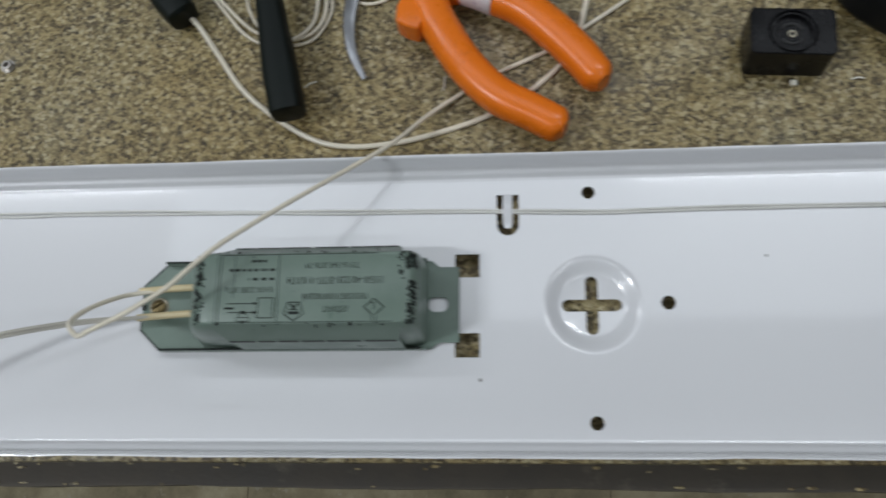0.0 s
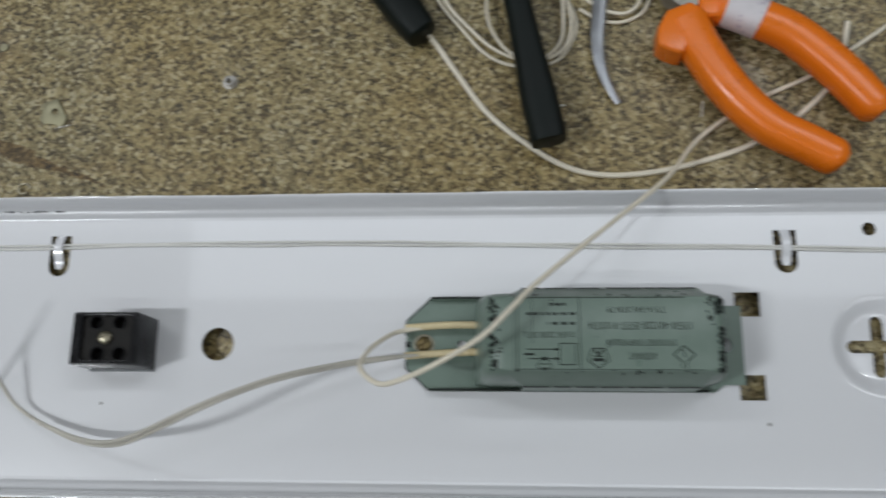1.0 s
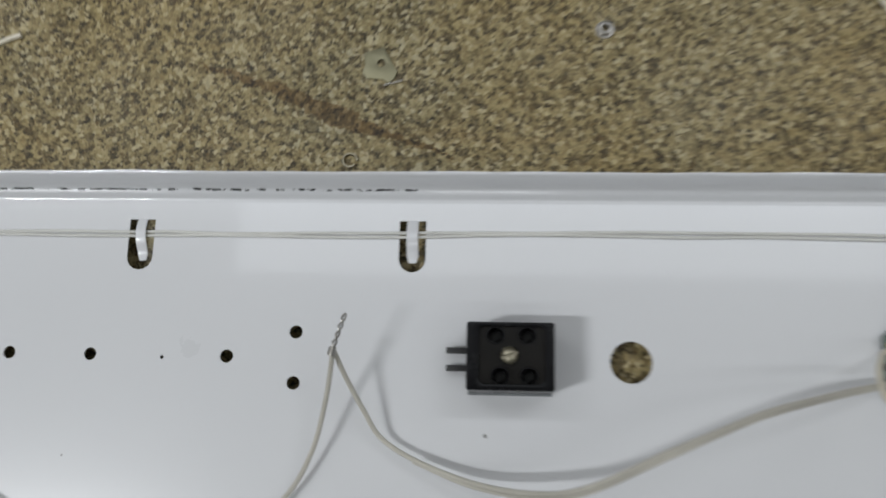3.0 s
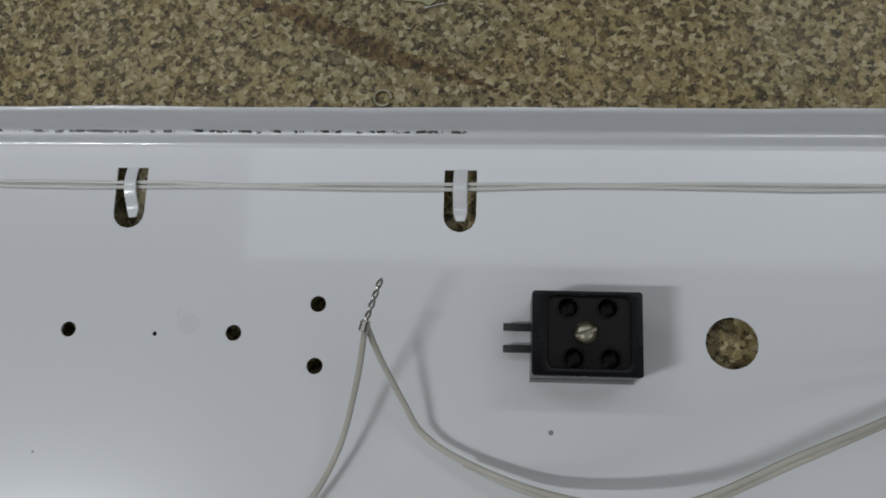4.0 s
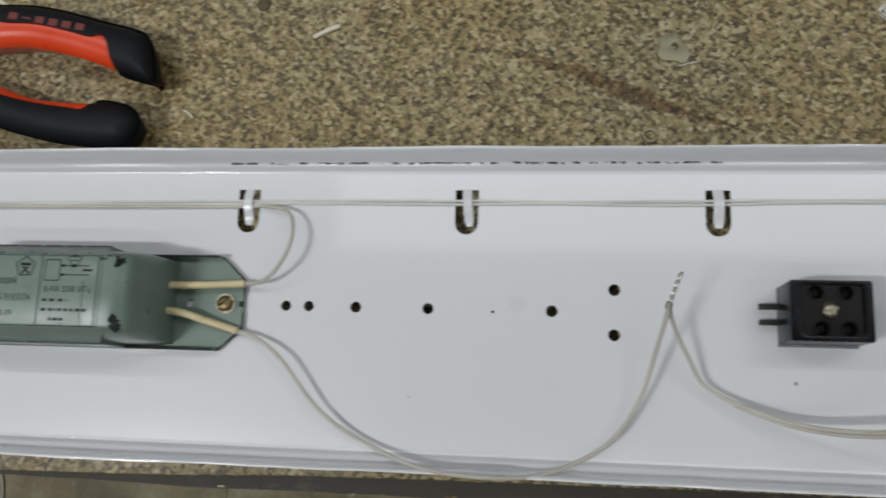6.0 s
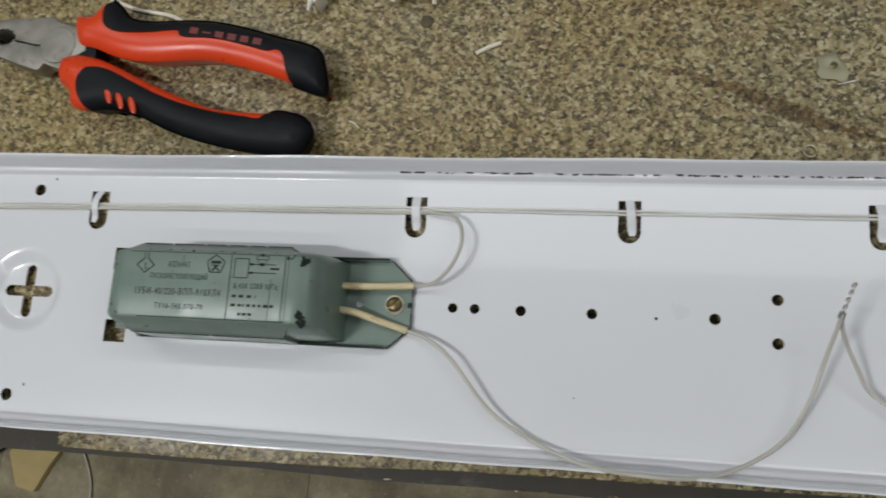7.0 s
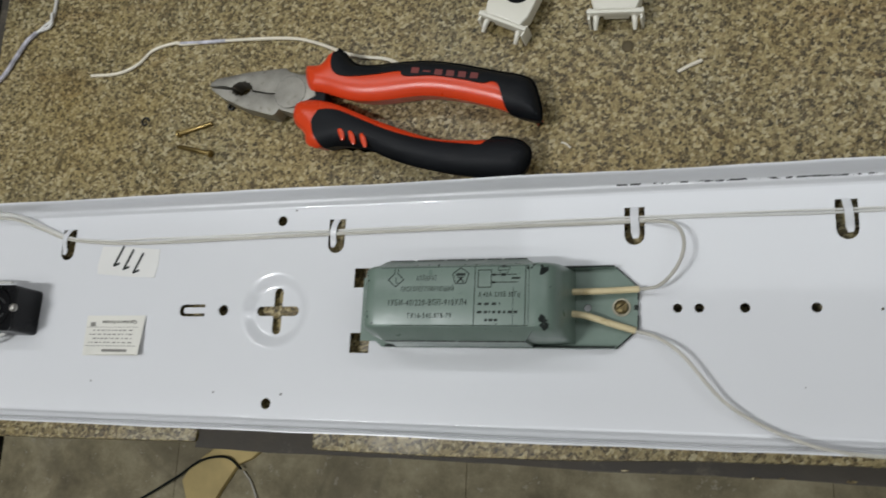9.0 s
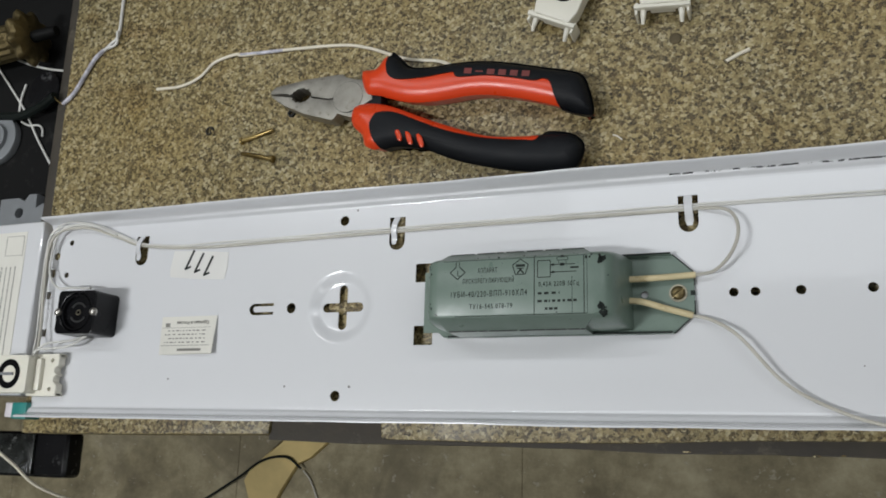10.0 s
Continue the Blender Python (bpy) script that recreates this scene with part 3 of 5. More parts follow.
def ballast(at, turn, wear):
    th = thing("ballast", "green enamelled choke ballast with printed rating panel and chipped black edges", "ballast", at, turn, "ballasts in the lamp housing")
    base = bmesh.new()
    out = [(0.0745, -0.0105), (0.0745, 0.0105), (0.064, 0.0205), (-0.062, 0.0205), (-0.0655, 0.0175), (-0.0745, 0.0175), (-0.0745, 0.0125), (-0.0745, -0.0125),
           (-0.0745, -0.0175), (-0.0655, -0.0175), (-0.062, -0.0205), (0.064, -0.0205)]
    sheet(base, out, [circle(0.0495, 0.0, 0.0019, 14), circle(0.0665, 0, 0.0036, 16, 0.0022), box2(-0.0695, -0.0035, -0.0605, 0.0035, 0.0030, 4)], z=0.0022, thick=0.0012)
    part("base_plate", base, M["green"], th, "green base plate with cut corners")
    for s in (1, -1):
        fl = bmesh.new()
        pts = [Vector((x, s * 0.0205, 0.0036)) for x in (-0.060, -0.02, 0.02, 0.0635)]
        sweep(fl, pts, lambda t: (0.0006, 0.0028), 8, 4)
        part("side_flange", fl, M["green"], th)
    # cover: lofted sections (x, share of the width, height), bent down at both ends
    secs = [(-0.0602, 0.84, 0.0180), (-0.0600, 0.88, 0.0300), (-0.0592, 0.92, 0.0345), (-0.0578, 0.955, 0.0364), (-0.0555, 0.985, 0.0373), (-0.0520, 1.0, BH), (-0.02, 1.0, BH), (0.0290, 1.0, BH),
            (0.0318, 1.0, 0.0373), (0.0345, 0.995, 0.0365), (0.0370, 0.99, 0.0347), (0.0390, 0.98, 0.0318), (0.0405, 0.97, 0.0270), (0.0418, 0.965, 0.0180), (0.0428, 0.97, 0.0090), (0.0434, 0.98, 0.0024)]
    bm = bmesh.new()
    loops = []
    for x, k, h in secs:
        q = h / BH
        half = [(0.0192 * k, 0.0022), (0.0192 * k, 0.0150 * q), (0.0189 * k, 0.0235 * q), (0.0181 * k, 0.0290 * q), (0.0170 * k, 0.0333 * q), (0.0160 * k, 0.0358 * q), (0.0151 * k, 0.0370 * q), (0.0140 * k, h)]
        loops.append([bm.verts.new((x, y, z)) for y, z in half] + [bm.verts.new((x, -y, z)) for y, z in reversed(half)])
    for a, b in zip(loops, loops[1:]):
        for k in range(len(a) - 1):
            bm.faces.new((a[k], a[k + 1], b[k + 1], b[k]))
    bm.faces.new(loops[0])
    bm.faces.new(loops[-1][::-1])
    cover = part("cover", bm, M["green"], th, "green painted sheet cover", 50)
    # bracket: upright cheeks that fold in over the cover's shoulders
    core = bmesh.new()
    rings = []
    for out, up_x in ((-0.0512, -0.0530), (0.0228, 0.0295)):
        half = [(out, 0.0209, 0.0022), (out, 0.0209, 0.0252), (out, 0.0206, 0.0266), (up_x, 0.0152, 0.0373), (up_x, 0.0148, BH - 0.00004)]
        rings.append([core.verts.new(p) for p in half] + [core.verts.new((x, -y, z)) for x, y, z in reversed(half)])
    for k in range(9):
        core.faces.new((rings[0][k], rings[0][k + 1], rings[1][k + 1], rings[1][k]))
    core.faces.new(rings[0])
    core.faces.new(rings[1][::-1])
    part("core_bracket", core, M["green"], th, "green iron core bracket", 20)
    for s in (1, -1):
        gap = bmesh.new()
        rs = random.Random(5 + s)
        x = -0.050
        while x < 0.022:
            ln = rs.uniform(0.004, 0.016)
            block(gap, x, s * 0.0207 - 0.00035, 0.0252, min(x + ln, 0.0228), s * 0.0207 + 0.00035, 0.0266)
            x += ln + rs.uniform(0.0003, 0.002)
        part("seam", gap, M["iron"], th, "dark seam beside the cover")
    # flaked paint along the cover's bends
    flake = bmesh.new()
    r = random.Random(11)

    def skin(px, py):
        i = min(max([j for j in range(len(secs)) if secs[j][0] <= px] or [0]), len(secs) - 2)
        f = min(1.0, max(0.0, (px - secs[i][0]) / (secs[i + 1][0] - secs[i][0])))
        top = secs[i][2] + (secs[i + 1][2] - secs[i][2]) * f
        return top - max(0.0, abs(py) - 0.0150) * 0.55 - max(0.0, abs(py) - 0.0164) * 3.2 + 0.00016

    for cx, cy, run, spread, count, big in wear:
        for k in range(count):
            x, y = cx + r.uniform(-1, 1) * run, cy + r.uniform(-1, 1) * spread
            q = big * r.uniform(0.35, 1.0)
            n = 13
            sq = r.uniform(0.5, 1.5)
            loop = [(x + q * r.uniform(0.45, 1.15) * math.cos(a), y + q * sq * r.uniform(0.45, 1.15) * math.sin(a)) for a in [2 * math.pi * j / n for j in range(n)]]
            sheet(flake, loop, thick=0.0004, shape=skin, extra=[circle(x, y, q * 0.3, 6)])
    tagged(part("chipped_paint", flake, M["ink"], cover, "black bare patches where paint flaked"), kind="stuff")
    for pts in ([(0.0640, 0.0207, 0.0023), (0.0746, 0.0107, 0.0023), (0.0747, 0.0040, 0.0023)], [(0.0640, -0.0207, 0.0023), (0.0746, -0.0107, 0.0023), (0.0747, -0.0040, 0.0023)]):
        part("worn_edge", sweep(bmesh.new(), [Vector(p) for p in pts], lambda t: (0.00035, 0.0003), 6), M["ink"], th, "bare black edge")
    for sgn in (1, -1):
        part("worn_edge", sweep(bmesh.new(), [Vector((x, sgn * 0.0206, 0.0064)) for x in (-0.058, 0.0, 0.030, 0.0635)], lambda t: (0.0005, 0.0003), 6), M["ink"], th, "bare black edge")
    # solid black piece on the plate imitates the shade inside a notch
    part("shadow_gap", block(bmesh.new(), 0.0726, -0.0013, 0.0021, 0.0749, 0.0013, 0.0025, 0.0002), M["ink"], th, "black piece imitating the shade in a slot at the plate's end")
    slotted_screw(th, 0.0665, 0, 0.0030, 0.0036, M["oldbrass"], 35, 0.0022)
    part("washer", sheet(bmesh.new(), circle(0.0665, 0, 0.0046, 20), [circle(0.0665, 0, 0.0022, 12)], z=0.0030, thick=0.0006), M["nickel"], th)
    # rating panel
    z = BH + 0.00003
    pr = bmesh.new()
    lines = [(-0.0500, 0.0147, 0.0262, 0.0147, 0.00025), (-0.0430, -0.0147, 0.0262, -0.0147, 0.00035), (-0.0005, 0.0147, -0.0005, -0.0147, 0.0004),
             (0.0248, 0.0147, 0.0248, -0.0147, 0.0004), (0.0264, 0.0147, 0.0264, -0.0147, 0.0002), (0.0188, 0.0040, 0.0188, -0.0147, 0.00022)]
    # wiring diagram
    lines += [(0.0012, 0.0128, 0.0078, 0.0128, 0.0004), (0.0078, 0.0128, 0.0078, 0.0042, 0.0004), (0.0078, 0.0042, 0.0012, 0.0042, 0.0004), (0.0012, 0.0042, 0.0012, 0.0128, 0.0004),
              (0.0078, 0.0104, 0.0205, 0.0104, 0.0004), (0.0078, 0.0066, 0.0210, 0.0066, 0.0004), (0.0112, 0.0126, 0.0168, 0.0126, 0.0003), (0.0112, 0.0142, 0.0168, 0.0142, 0.0003),
              (0.0112, 0.0142, 0.0112, 0.0126, 0.0003), (0.0168, 0.0142, 0.0168, 0.0126, 0.0003), (0.0122, 0.0126, 0.0122, 0.0108, 0.0003), (0.0158, 0.0126, 0.0158, 0.0108, 0.0003), (0.0180, 0.0086, 0.0222, 0.0086, 0.0009),
              (0.0085, 0.0104, 0.0098, 0.0104, 0.0011), (0.0085, 0.0066, 0.0098, 0.0066, 0.0011), (0.0128, 0.0104, 0.0150, 0.0104, 0.0014), (0.0132, 0.0146, 0.0146, 0.0146, 0.0012)]
    # diamond sign and quality mark
    cx, cy = -0.0418, 0.0086
    lines += [(cx - 0.0042, cy, cx, cy - 0.0036, 0.0005), (cx, cy - 0.0036, cx + 0.0042, cy, 0.0005), (cx - 0.0042, cy, cx - 0.0009, cy + 0.0030, 0.0005), (cx + 0.0042, cy, cx + 0.0009, cy + 0.0030, 0.0005),
              (cx - 0.0009, cy + 0.0030, cx - 0.0009, cy + 0.0056, 0.0004), (cx + 0.0009, cy + 0.0030, cx + 0.0009, cy + 0.0056, 0.0004), (cx, cy - 0.0018, cx, cy + 0.0010, 0.0004), (cx, cy - 0.0018, cx + 0.0014, cy - 0.0018, 0.0004)]
    px, py = -0.0078, 0.0098
    pent = [(px + 0.0044 * math.sin(a), py + 0.0044 * math.cos(a)) for a in [2 * math.pi * k / 5 for k in range(5)]]
    lines += [(*pent[k], *pent[(k + 1) % 5], 0.0005) for k in range(5)]
    lines += [(px - 0.0024, py + 0.0010, px + 0.0024, py + 0.0010, 0.0013), (px - 0.0018, py - 0.0004, px + 0.0018, py - 0.0004, 0.0005), (px - 0.0017, py - 0.0030, px + 0.0005, py - 0.0006, 0.0008), (px + 0.0017, py - 0.0030, px - 0.0005, py - 0.0006, 0.0008)]
    bars(pr, lines, z)
    small = broken(0.0014, 0.0125, -0.0040, 0.0012, 5, 0.6) + broken(0.0012, 0.0215, -0.0080, 0.0012, 6, 0.5) + broken(0.0050, 0.0118, -0.0119, 0.0012, 7, 0.6)
    bars(pr, small, z)
    part("printed_panel", pr, M["ink"], cover, "black printed lines, diagram and small print")
    for text, size, x, y, w in (("АППАРАТ", 0.0036, -0.0255, 0.0090, 0.0105), ("ПУСКОРЕГУЛИРУЮЩИЙ", 0.0034, -0.0250, 0.0036, 0.0275), ("1УБИ-40/220-ВПП-910ХЛ4", 0.0042, -0.0250, -0.0033, 0.0410),
                                ("ТУ16-545.078-79", 0.0034, -0.0235, -0.0098, 0.0230), ("0,43А 220В 50Гц", 0.0034, 0.0120, 0.0005, 0.0205)):
        lettering("lettering", text, size, M["ink"], cover, pose(x, y, z), "black stencilled lettering", 0, "CENTER", 1.3, 0.014, w)
    return th


ballast((-0.2640, 0, T), 0, ((0.0338, 0.0125, 0.0013, 0.0018, 9, 0.0017), (0.0338, -0.0130, 0.0015, 0.0022, 10, 0.0018), (0.0285, 0.0140, 0.003, 0.0010, 4, 0.0008), (-0.0575, 0.008, 0.0012, 0.006, 5, 0.0007),
                             (-0.0575, -0.010, 0.0012, 0.004, 4, 0.0008), (-0.010, 0.0158, 0.035, 0.0004, 10, 0.0006)))
ballast((0.2595, 0, T), 180, ((0.0348, 0.0, 0.0014, 0.0150, 55, 0.0013), (0.0335, 0.0, 0.0024, 0.0145, 22, 0.0009), (-0.0572, 0.006, 0.0016, 0.0090, 40, 0.0012), (-0.0572, -0.012, 0.0018, 0.0035, 26, 0.0015),
                              (-0.0530, -0.009, 0.0020, 0.006, 16, 0.0009), (-0.010, 0.0155, 0.040, 0.0008, 12, 0.0009), (-0.010, -0.0158, 0.040, 0.0006, 12, 0.0008)))


# ---- leads and cables ----
def cable(label, pts, r=0.0009, material="wire", sleeves=(), steps=10, group="loose wires"):
    th = thing("wire", label, "wire", (0, 0, 0), 0, group)
    part("insulation", tube(pts, r, steps), M[material], th)
    for s in sleeves:
        part("sleeve", tube(s, 0.0017, 8, 12), M["sleeve"], th, "cream rubber sleeve")
    return th


cable("dull white wire from a ballast sleeve to the twisted joint",
      [(-0.2265, -0.004, T + 0.009), (-0.209, -0.0068, T + 0.007), (-0.190, -0.0122, T + 0.004), (-0.181, -0.015, T + 0.005), (-0.1685, -0.024, T + 0.008), (-0.150, -0.0455, T + 0.006), (-0.129, -0.0580, T + 0.004),
       (-0.1070, -0.0658, T + 0.0110), (-0.0825, -0.0680, T + 0.0185), (-0.0600, -0.0672, T + 0.0120), (-0.0420, -0.0608, T + 0.0060), (-0.0272, -0.0500, T + 0.0050), (-0.0178, -0.034, T + 0.0080), (-0.0122, -0.015, T + 0.015), (-0.0085, 0.0005, T + 0.026)],
      0.0009, "wireg", [[(-0.2265, -0.0038, T + 0.009), (-0.215, -0.0050, T + 0.0085), (-0.203, -0.0085, T + 0.006), (-0.1905, -0.0120, T + 0.004)]])
cable("dull white wire from the twisted joint to a ballast sleeve",
      [(-0.0085, 0.0005, T + 0.024), (-0.0055, -0.0078, T + 0.016), (0.0010, -0.0200, T + 0.010), (0.0065, -0.0286, T + 0.006), (0.0185, -0.0358, T + 0.007), (0.0390, -0.0428, T + 0.012), (0.0595, -0.0450, T + 0.026), (0.0765, -0.0422, T + 0.036),
       (0.1010, -0.0310, T + 0.037), (0.1170, -0.0242, T + 0.036), (0.1350, -0.0172, T + 0.031), (0.158, -0.0112, T + 0.023), (0.172, -0.0082, T + 0.016), (0.184, -0.0062, T + 0.009), (0.205, -0.0045, T + 0.008), (0.222, -0.004, T + 0.009)],
      0.0009, "wireg", [[(0.185, -0.0058, T + 0.007), (0.204, -0.0046, T + 0.008), (0.222, -0.004, T + 0.0095)]])
cable("second dull white strand lying along the first", [(0.0185, -0.0365, T + 0.006), (0.0390, -0.0440, T + 0.011), (0.0595, -0.0464, T + 0.024), (0.0765, -0.0438, T + 0.034), (0.1010, -0.0326, T + 0.036), (0.1170, -0.0254, T + 0.035), (0.1350, -0.0184, T + 0.030), (0.158, -0.0122, T + 0.022), (0.172, -0.0090, T + 0.016), (0.183, -0.0066, T + 0.010)], 0.0009, "wireg")
joint = thing("wire_joint", "twisted bare tinned wire ends standing up", "wire joint", (0, 0, 0), 0)
for k in range(2):
    pts = []
    for i in range(15):
        s = i / 14
        a = s * 14 + k * math.pi
        pts.append((-0.0088 + 0.0045 * s + 0.0006 * math.cos(a), 0.0005 + 0.0125 * s, T + 0.026 + 0.003 * s + 0.0006 * math.sin(a)))
    part("twisted_strand", tube(pts, 0.00035, 3, 5), M["tin"], joint)
part("crimp", tube([(-0.0092, -0.001, T + 0.0255), (-0.0084, 0.0015, T + 0.0265)], 0.0014, 3, 10), M["tin"], joint)

cable("dull white looped wire from a sleeve to the cable run",
      [(-0.2265, 0.0070, T + 0.008), (-0.207, 0.0076, T + 0.006), (-0.188, 0.0088, T + 0.005), (-0.178, 0.0105, T + 0.008), (-0.1695, 0.0195, T + 0.011), (-0.1665, 0.0315, T + 0.010), (-0.171, 0.0415, T + 0.006), (-0.184, 0.0448, T + 0.002),
       (-0.1915, 0.0448, T + 0.0008), (-0.24, 0.0445, T + 0.0012), (-0.30, 0.0443, T + 0.0012), (-0.36, 0.0437, T + 0.0012), (-0.413, 0.0430, T + 0.0012), (-0.47, 0.0420, T + 0.0012), (-0.508, 0.0424, T + 0.0012),
       (-0.545, 0.0460, T + 0.0014), (-0.566, 0.0530, T + 0.002), (-0.590, 0.0602, T + 0.005), (-0.612, 0.0588, T + 0.007), (-0.6205, 0.048, T + 0.007), (-0.6205, 0.020, T + 0.007), (-0.6185, -0.010, T + 0.007), (-0.6155, -0.026, T + 0.010)], 0.0009, "wireg", [[(-0.2265, 0.0070, T + 0.0085), (-0.207, 0.0076, T + 0.007), (-0.1885, 0.0088, T + 0.005)]])


def weave(x):
    return 0.0006 * noise.noise(Vector((x * 18, 0, 0))) + 0.0004 * noise.noise(Vector((x * 60, 3, 0)))


RUN = [(-0.50, 0.0438), (-0.413, 0.0450), (-0.29, 0.0460), (-0.145, 0.0470), (0.0, 0.0470), (0.06, 0.0480), (0.13, 0.0482), (0.19, 0.0475), (0.277, 0.0458), (0.344, 0.0448), (0.40, 0.0432), (0.46, 0.0440), (0.62, 0.0432)]


def run_y(x):
    for (a, p), (b, q) in zip(RUN, RUN[1:]):
        if x <= b:
            return p + (q - p) * (x - a) / (b - a)
    return RUN[-1][1]


for off, r, mt in ((0.0006, 0.00062, "wirew"), (-0.0007, 0.00062, "wirew")):
    pts = [(x, run_y(x) + off + weave(x + off * 40), T + 0.0007) for x in [0.62 - 0.02 * k for k in range(57)]]
    pts += [(-0.512, 0.0436 + off, T + 0.0012), (-0.528, 0.0446 + off, T + 0.0014), (-0.5455, 0.0470 + off, T + 0.0014), (-0.566, 0.0548 + off, T + 0.002), (-0.583, 0.0615 + off, T + 0.004), (-0.605, 0.0640 + off * 2, T + 0.006),
            (-0.618, 0.0605 + off, T + 0.006), (-0.6235, 0.050, T + 0.006), (-0.6225 - off * 2, 0.020, T + 0.006), (-0.6205 - off * 3, -0.010, T + 0.006), (-0.617 - off * 3, -0.026, T + 0.010)]
    cable("thin white wire clipped along the far side of the housing", pts, r, mt, (), 4, "clipped cable run")
cable("thin white wire from the cable run to the starter socket",
      [(-0.566, 0.0545, T + 0.003), (-0.590, 0.0625, T + 0.006), (-0.612, 0.0600, T + 0.006), (-0.6195, 0.045, T + 0.005), (-0.6175, 0.028, T + 0.006), (-0.607, 0.0185, T + 0.008), (-0.594, 0.0175, T + 0.010), (-0.576, 0.0165, T + 0.010)], 0.0008, "wirew", (), 8, "clipped cable run")
for dy in (0.0, -0.0035):
    cable("thin white wire from the starter socket to the lamp holder", [(-0.577, -0.0155, T + 0.008), (-0.590, -0.0185 + dy, T + 0.010), (-0.605, -0.0200 + dy, T + 0.012), (-0.614, -0.0245, T + 0.012), (-0.618, -0.031, T + 0.012)], 0.0008, "wirew", (), 8, "clipped cable run")

# wires lying on the bench, one of them climbing into the housing
cable("ivory wire in a wide bend under the orange pliers",
      [(0.1895, 0.158, 0.010), (0.196, 0.152, 0.004), (0.205, 0.139, 0.0014), (0.222, 0.115, 0.0014), (0.244, 0.0965, 0.0014), (0.262, 0.086, 0.0014), (0.280, 0.0825, 0.0014), (0.302, 0.084, 0.0014), (0.324, 0.089, 0.0014), (0.346, 0.0965, 0.0014),
       (0.366, 0.108, 0.0014), (0.384, 0.124, 0.0014), (0.392, 0.137, 0.0014), (0.398, 0.16, 0.0014)], 0.0014, "wire")
cable("ivory wire climbing over the housing rim to a ballast",
      [(0.445, 0.178, 0.0014), (0.417, 0.158, 0.0014), (0.398, 0.145, 0.0014), (0.378, 0.132, 0.0014), (0.352, 0.120, 0.0014), (0.330, 0.106, 0.0030), (0.317, 0.093, 0.010), (0.3035, 0.0745, 0.023), (0.2820, 0.0540, 0.037), (0.2610, 0.0350, 0.050), (0.2410, 0.0165, 0.061), (0.2310, 0.0055, 0.066),
       (0.2200, -0.0050, 0.067), (0.2030, -0.0150, 0.066), (0.1890, -0.0210, 0.064), (0.1790, -0.0215, 0.055), (0.1705, -0.0145, 0.047), (0.1720, -0.0060, 0.036), (0.1780, 0.0015, 0.024), (0.1850, 0.0055, 0.0165), (0.205, 0.0080, 0.0155), (0.224, 0.0078, 0.017)],
      0.0011, "wire", [[(0.185, 0.0068, T + 0.007), (0.204, 0.0080, T + 0.0075), (0.222, 0.0078, T + 0.009)]])
coil = [[(0.190, 0.195, 0.0015), (0.197, 0.177, 0.0015), (0.209, 0.161, 0.0015), (0.220, 0.148, 0.0015), (0.233, 0.141, 0.0015), (0.251, 0.141, 0.0015), (0.260, 0.147, 0.0015), (0.266, 0.162, 0.0015), (0.261, 0.178, 0.0015), (0.250, 0.195, 0.0015)],
        [(0.193, 0.195, 0.0045), (0.201, 0.175, 0.0040), (0.213, 0.160, 0.0040), (0.226, 0.148, 0.0040), (0.240, 0.1425, 0.0040), (0.254, 0.144, 0.0040), (0.262, 0.153, 0.0040), (0.263, 0.168, 0.0040), (0.256, 0.190, 0.0040)],
        [(0.226, 0.19, 0.0065), (0.2215, 0.176, 0.0065), (0.223, 0.160, 0.0065), (0.232, 0.146, 0.0065), (0.245, 0.1405, 0.0065), (0.257, 0.149, 0.0065), (0.2595, 0.165, 0.0065), (0.258, 0.19, 0.0065)],
        [(0.268, 0.171, 0.0015), (0.277, 0.165, 0.0015), (0.288, 0.163, 0.0015), (0.299, 0.168, 0.0015), (0.305, 0.18, 0.0015)],
        [(0.270, 0.176, 0.0040), (0.279, 0.169, 0.0040), (0.290, 0.1665, 0.0040), (0.297, 0.172, 0.0040), (0.300, 0.184, 0.0040)]]
hank = thing("wire_hank", "loosely coiled hank of ivory wire under the screwdriver", "wire", (0, 0, 0))
for p in coil:
    part("turn", tube(p, 0.0009, 8), M["wire"], hank)
cable("white wire with a frayed bluish stretch lying behind the pliers",
      [(-0.555, 0.164, 0.0013), (-0.534, 0.1635, 0.0013), (-0.5185, 0.1685, 0.0013), (-0.507, 0.178, 0.0013), (-0.490, 0.1815, 0.0013), (-0.484, 0.180, 0.0013), (-0.452, 0.179, 0.0013), (-0.409, 0.176, 0.0013), (-0.388, 0.171, 0.0013), (-0.360, 0.159, 0.0013), (-0.337, 0.154, 0.0013), (-0.322, 0.145, 0.0013)], 0.0011, "wire")
cable("white wire on the granite, folded back on itself",
      [(-0.594, 0.262, 0.0013), (-0.596, 0.242, 0.0013), (-0.5965, 0.214, 0.0013), (-0.603, 0.2065, 0.0013), (-0.609, 0.2020, 0.0013)], 0.0012, "wirew")
cable("white folded wire end lying on the granite", [(-0.5955, 0.215, 0.0038), (-0.597, 0.206, 0.002), (-0.605, 0.2035, 0.0013)], 0.0011, "wirew")


# ---- terminal block ----
tb = thing("terminal_block", "black bakelite terminal block with brass screw fixed in the housing", "terminal block", (0.0523, 0, T))
W, D, HT = 0.0152, 0.0118, 0.0212
wells = [(-0.0052, 0.0073), (0.0058, 0.0073), (-0.0035, -0.0067), (0.0065, -0.0067)]
bm = sheet(bmesh.new(), box2(-W, -D, W, D, 0.0008, 2), [box2(-W + 0.0042, -D + 0.0022, W - 0.0032, D - 0.0014, 0.002, 3)], z=HT, thick=HT)
part("body", bevelled(bm, 0.0004), M["bakelite"], tb, "glossy black moulded body")
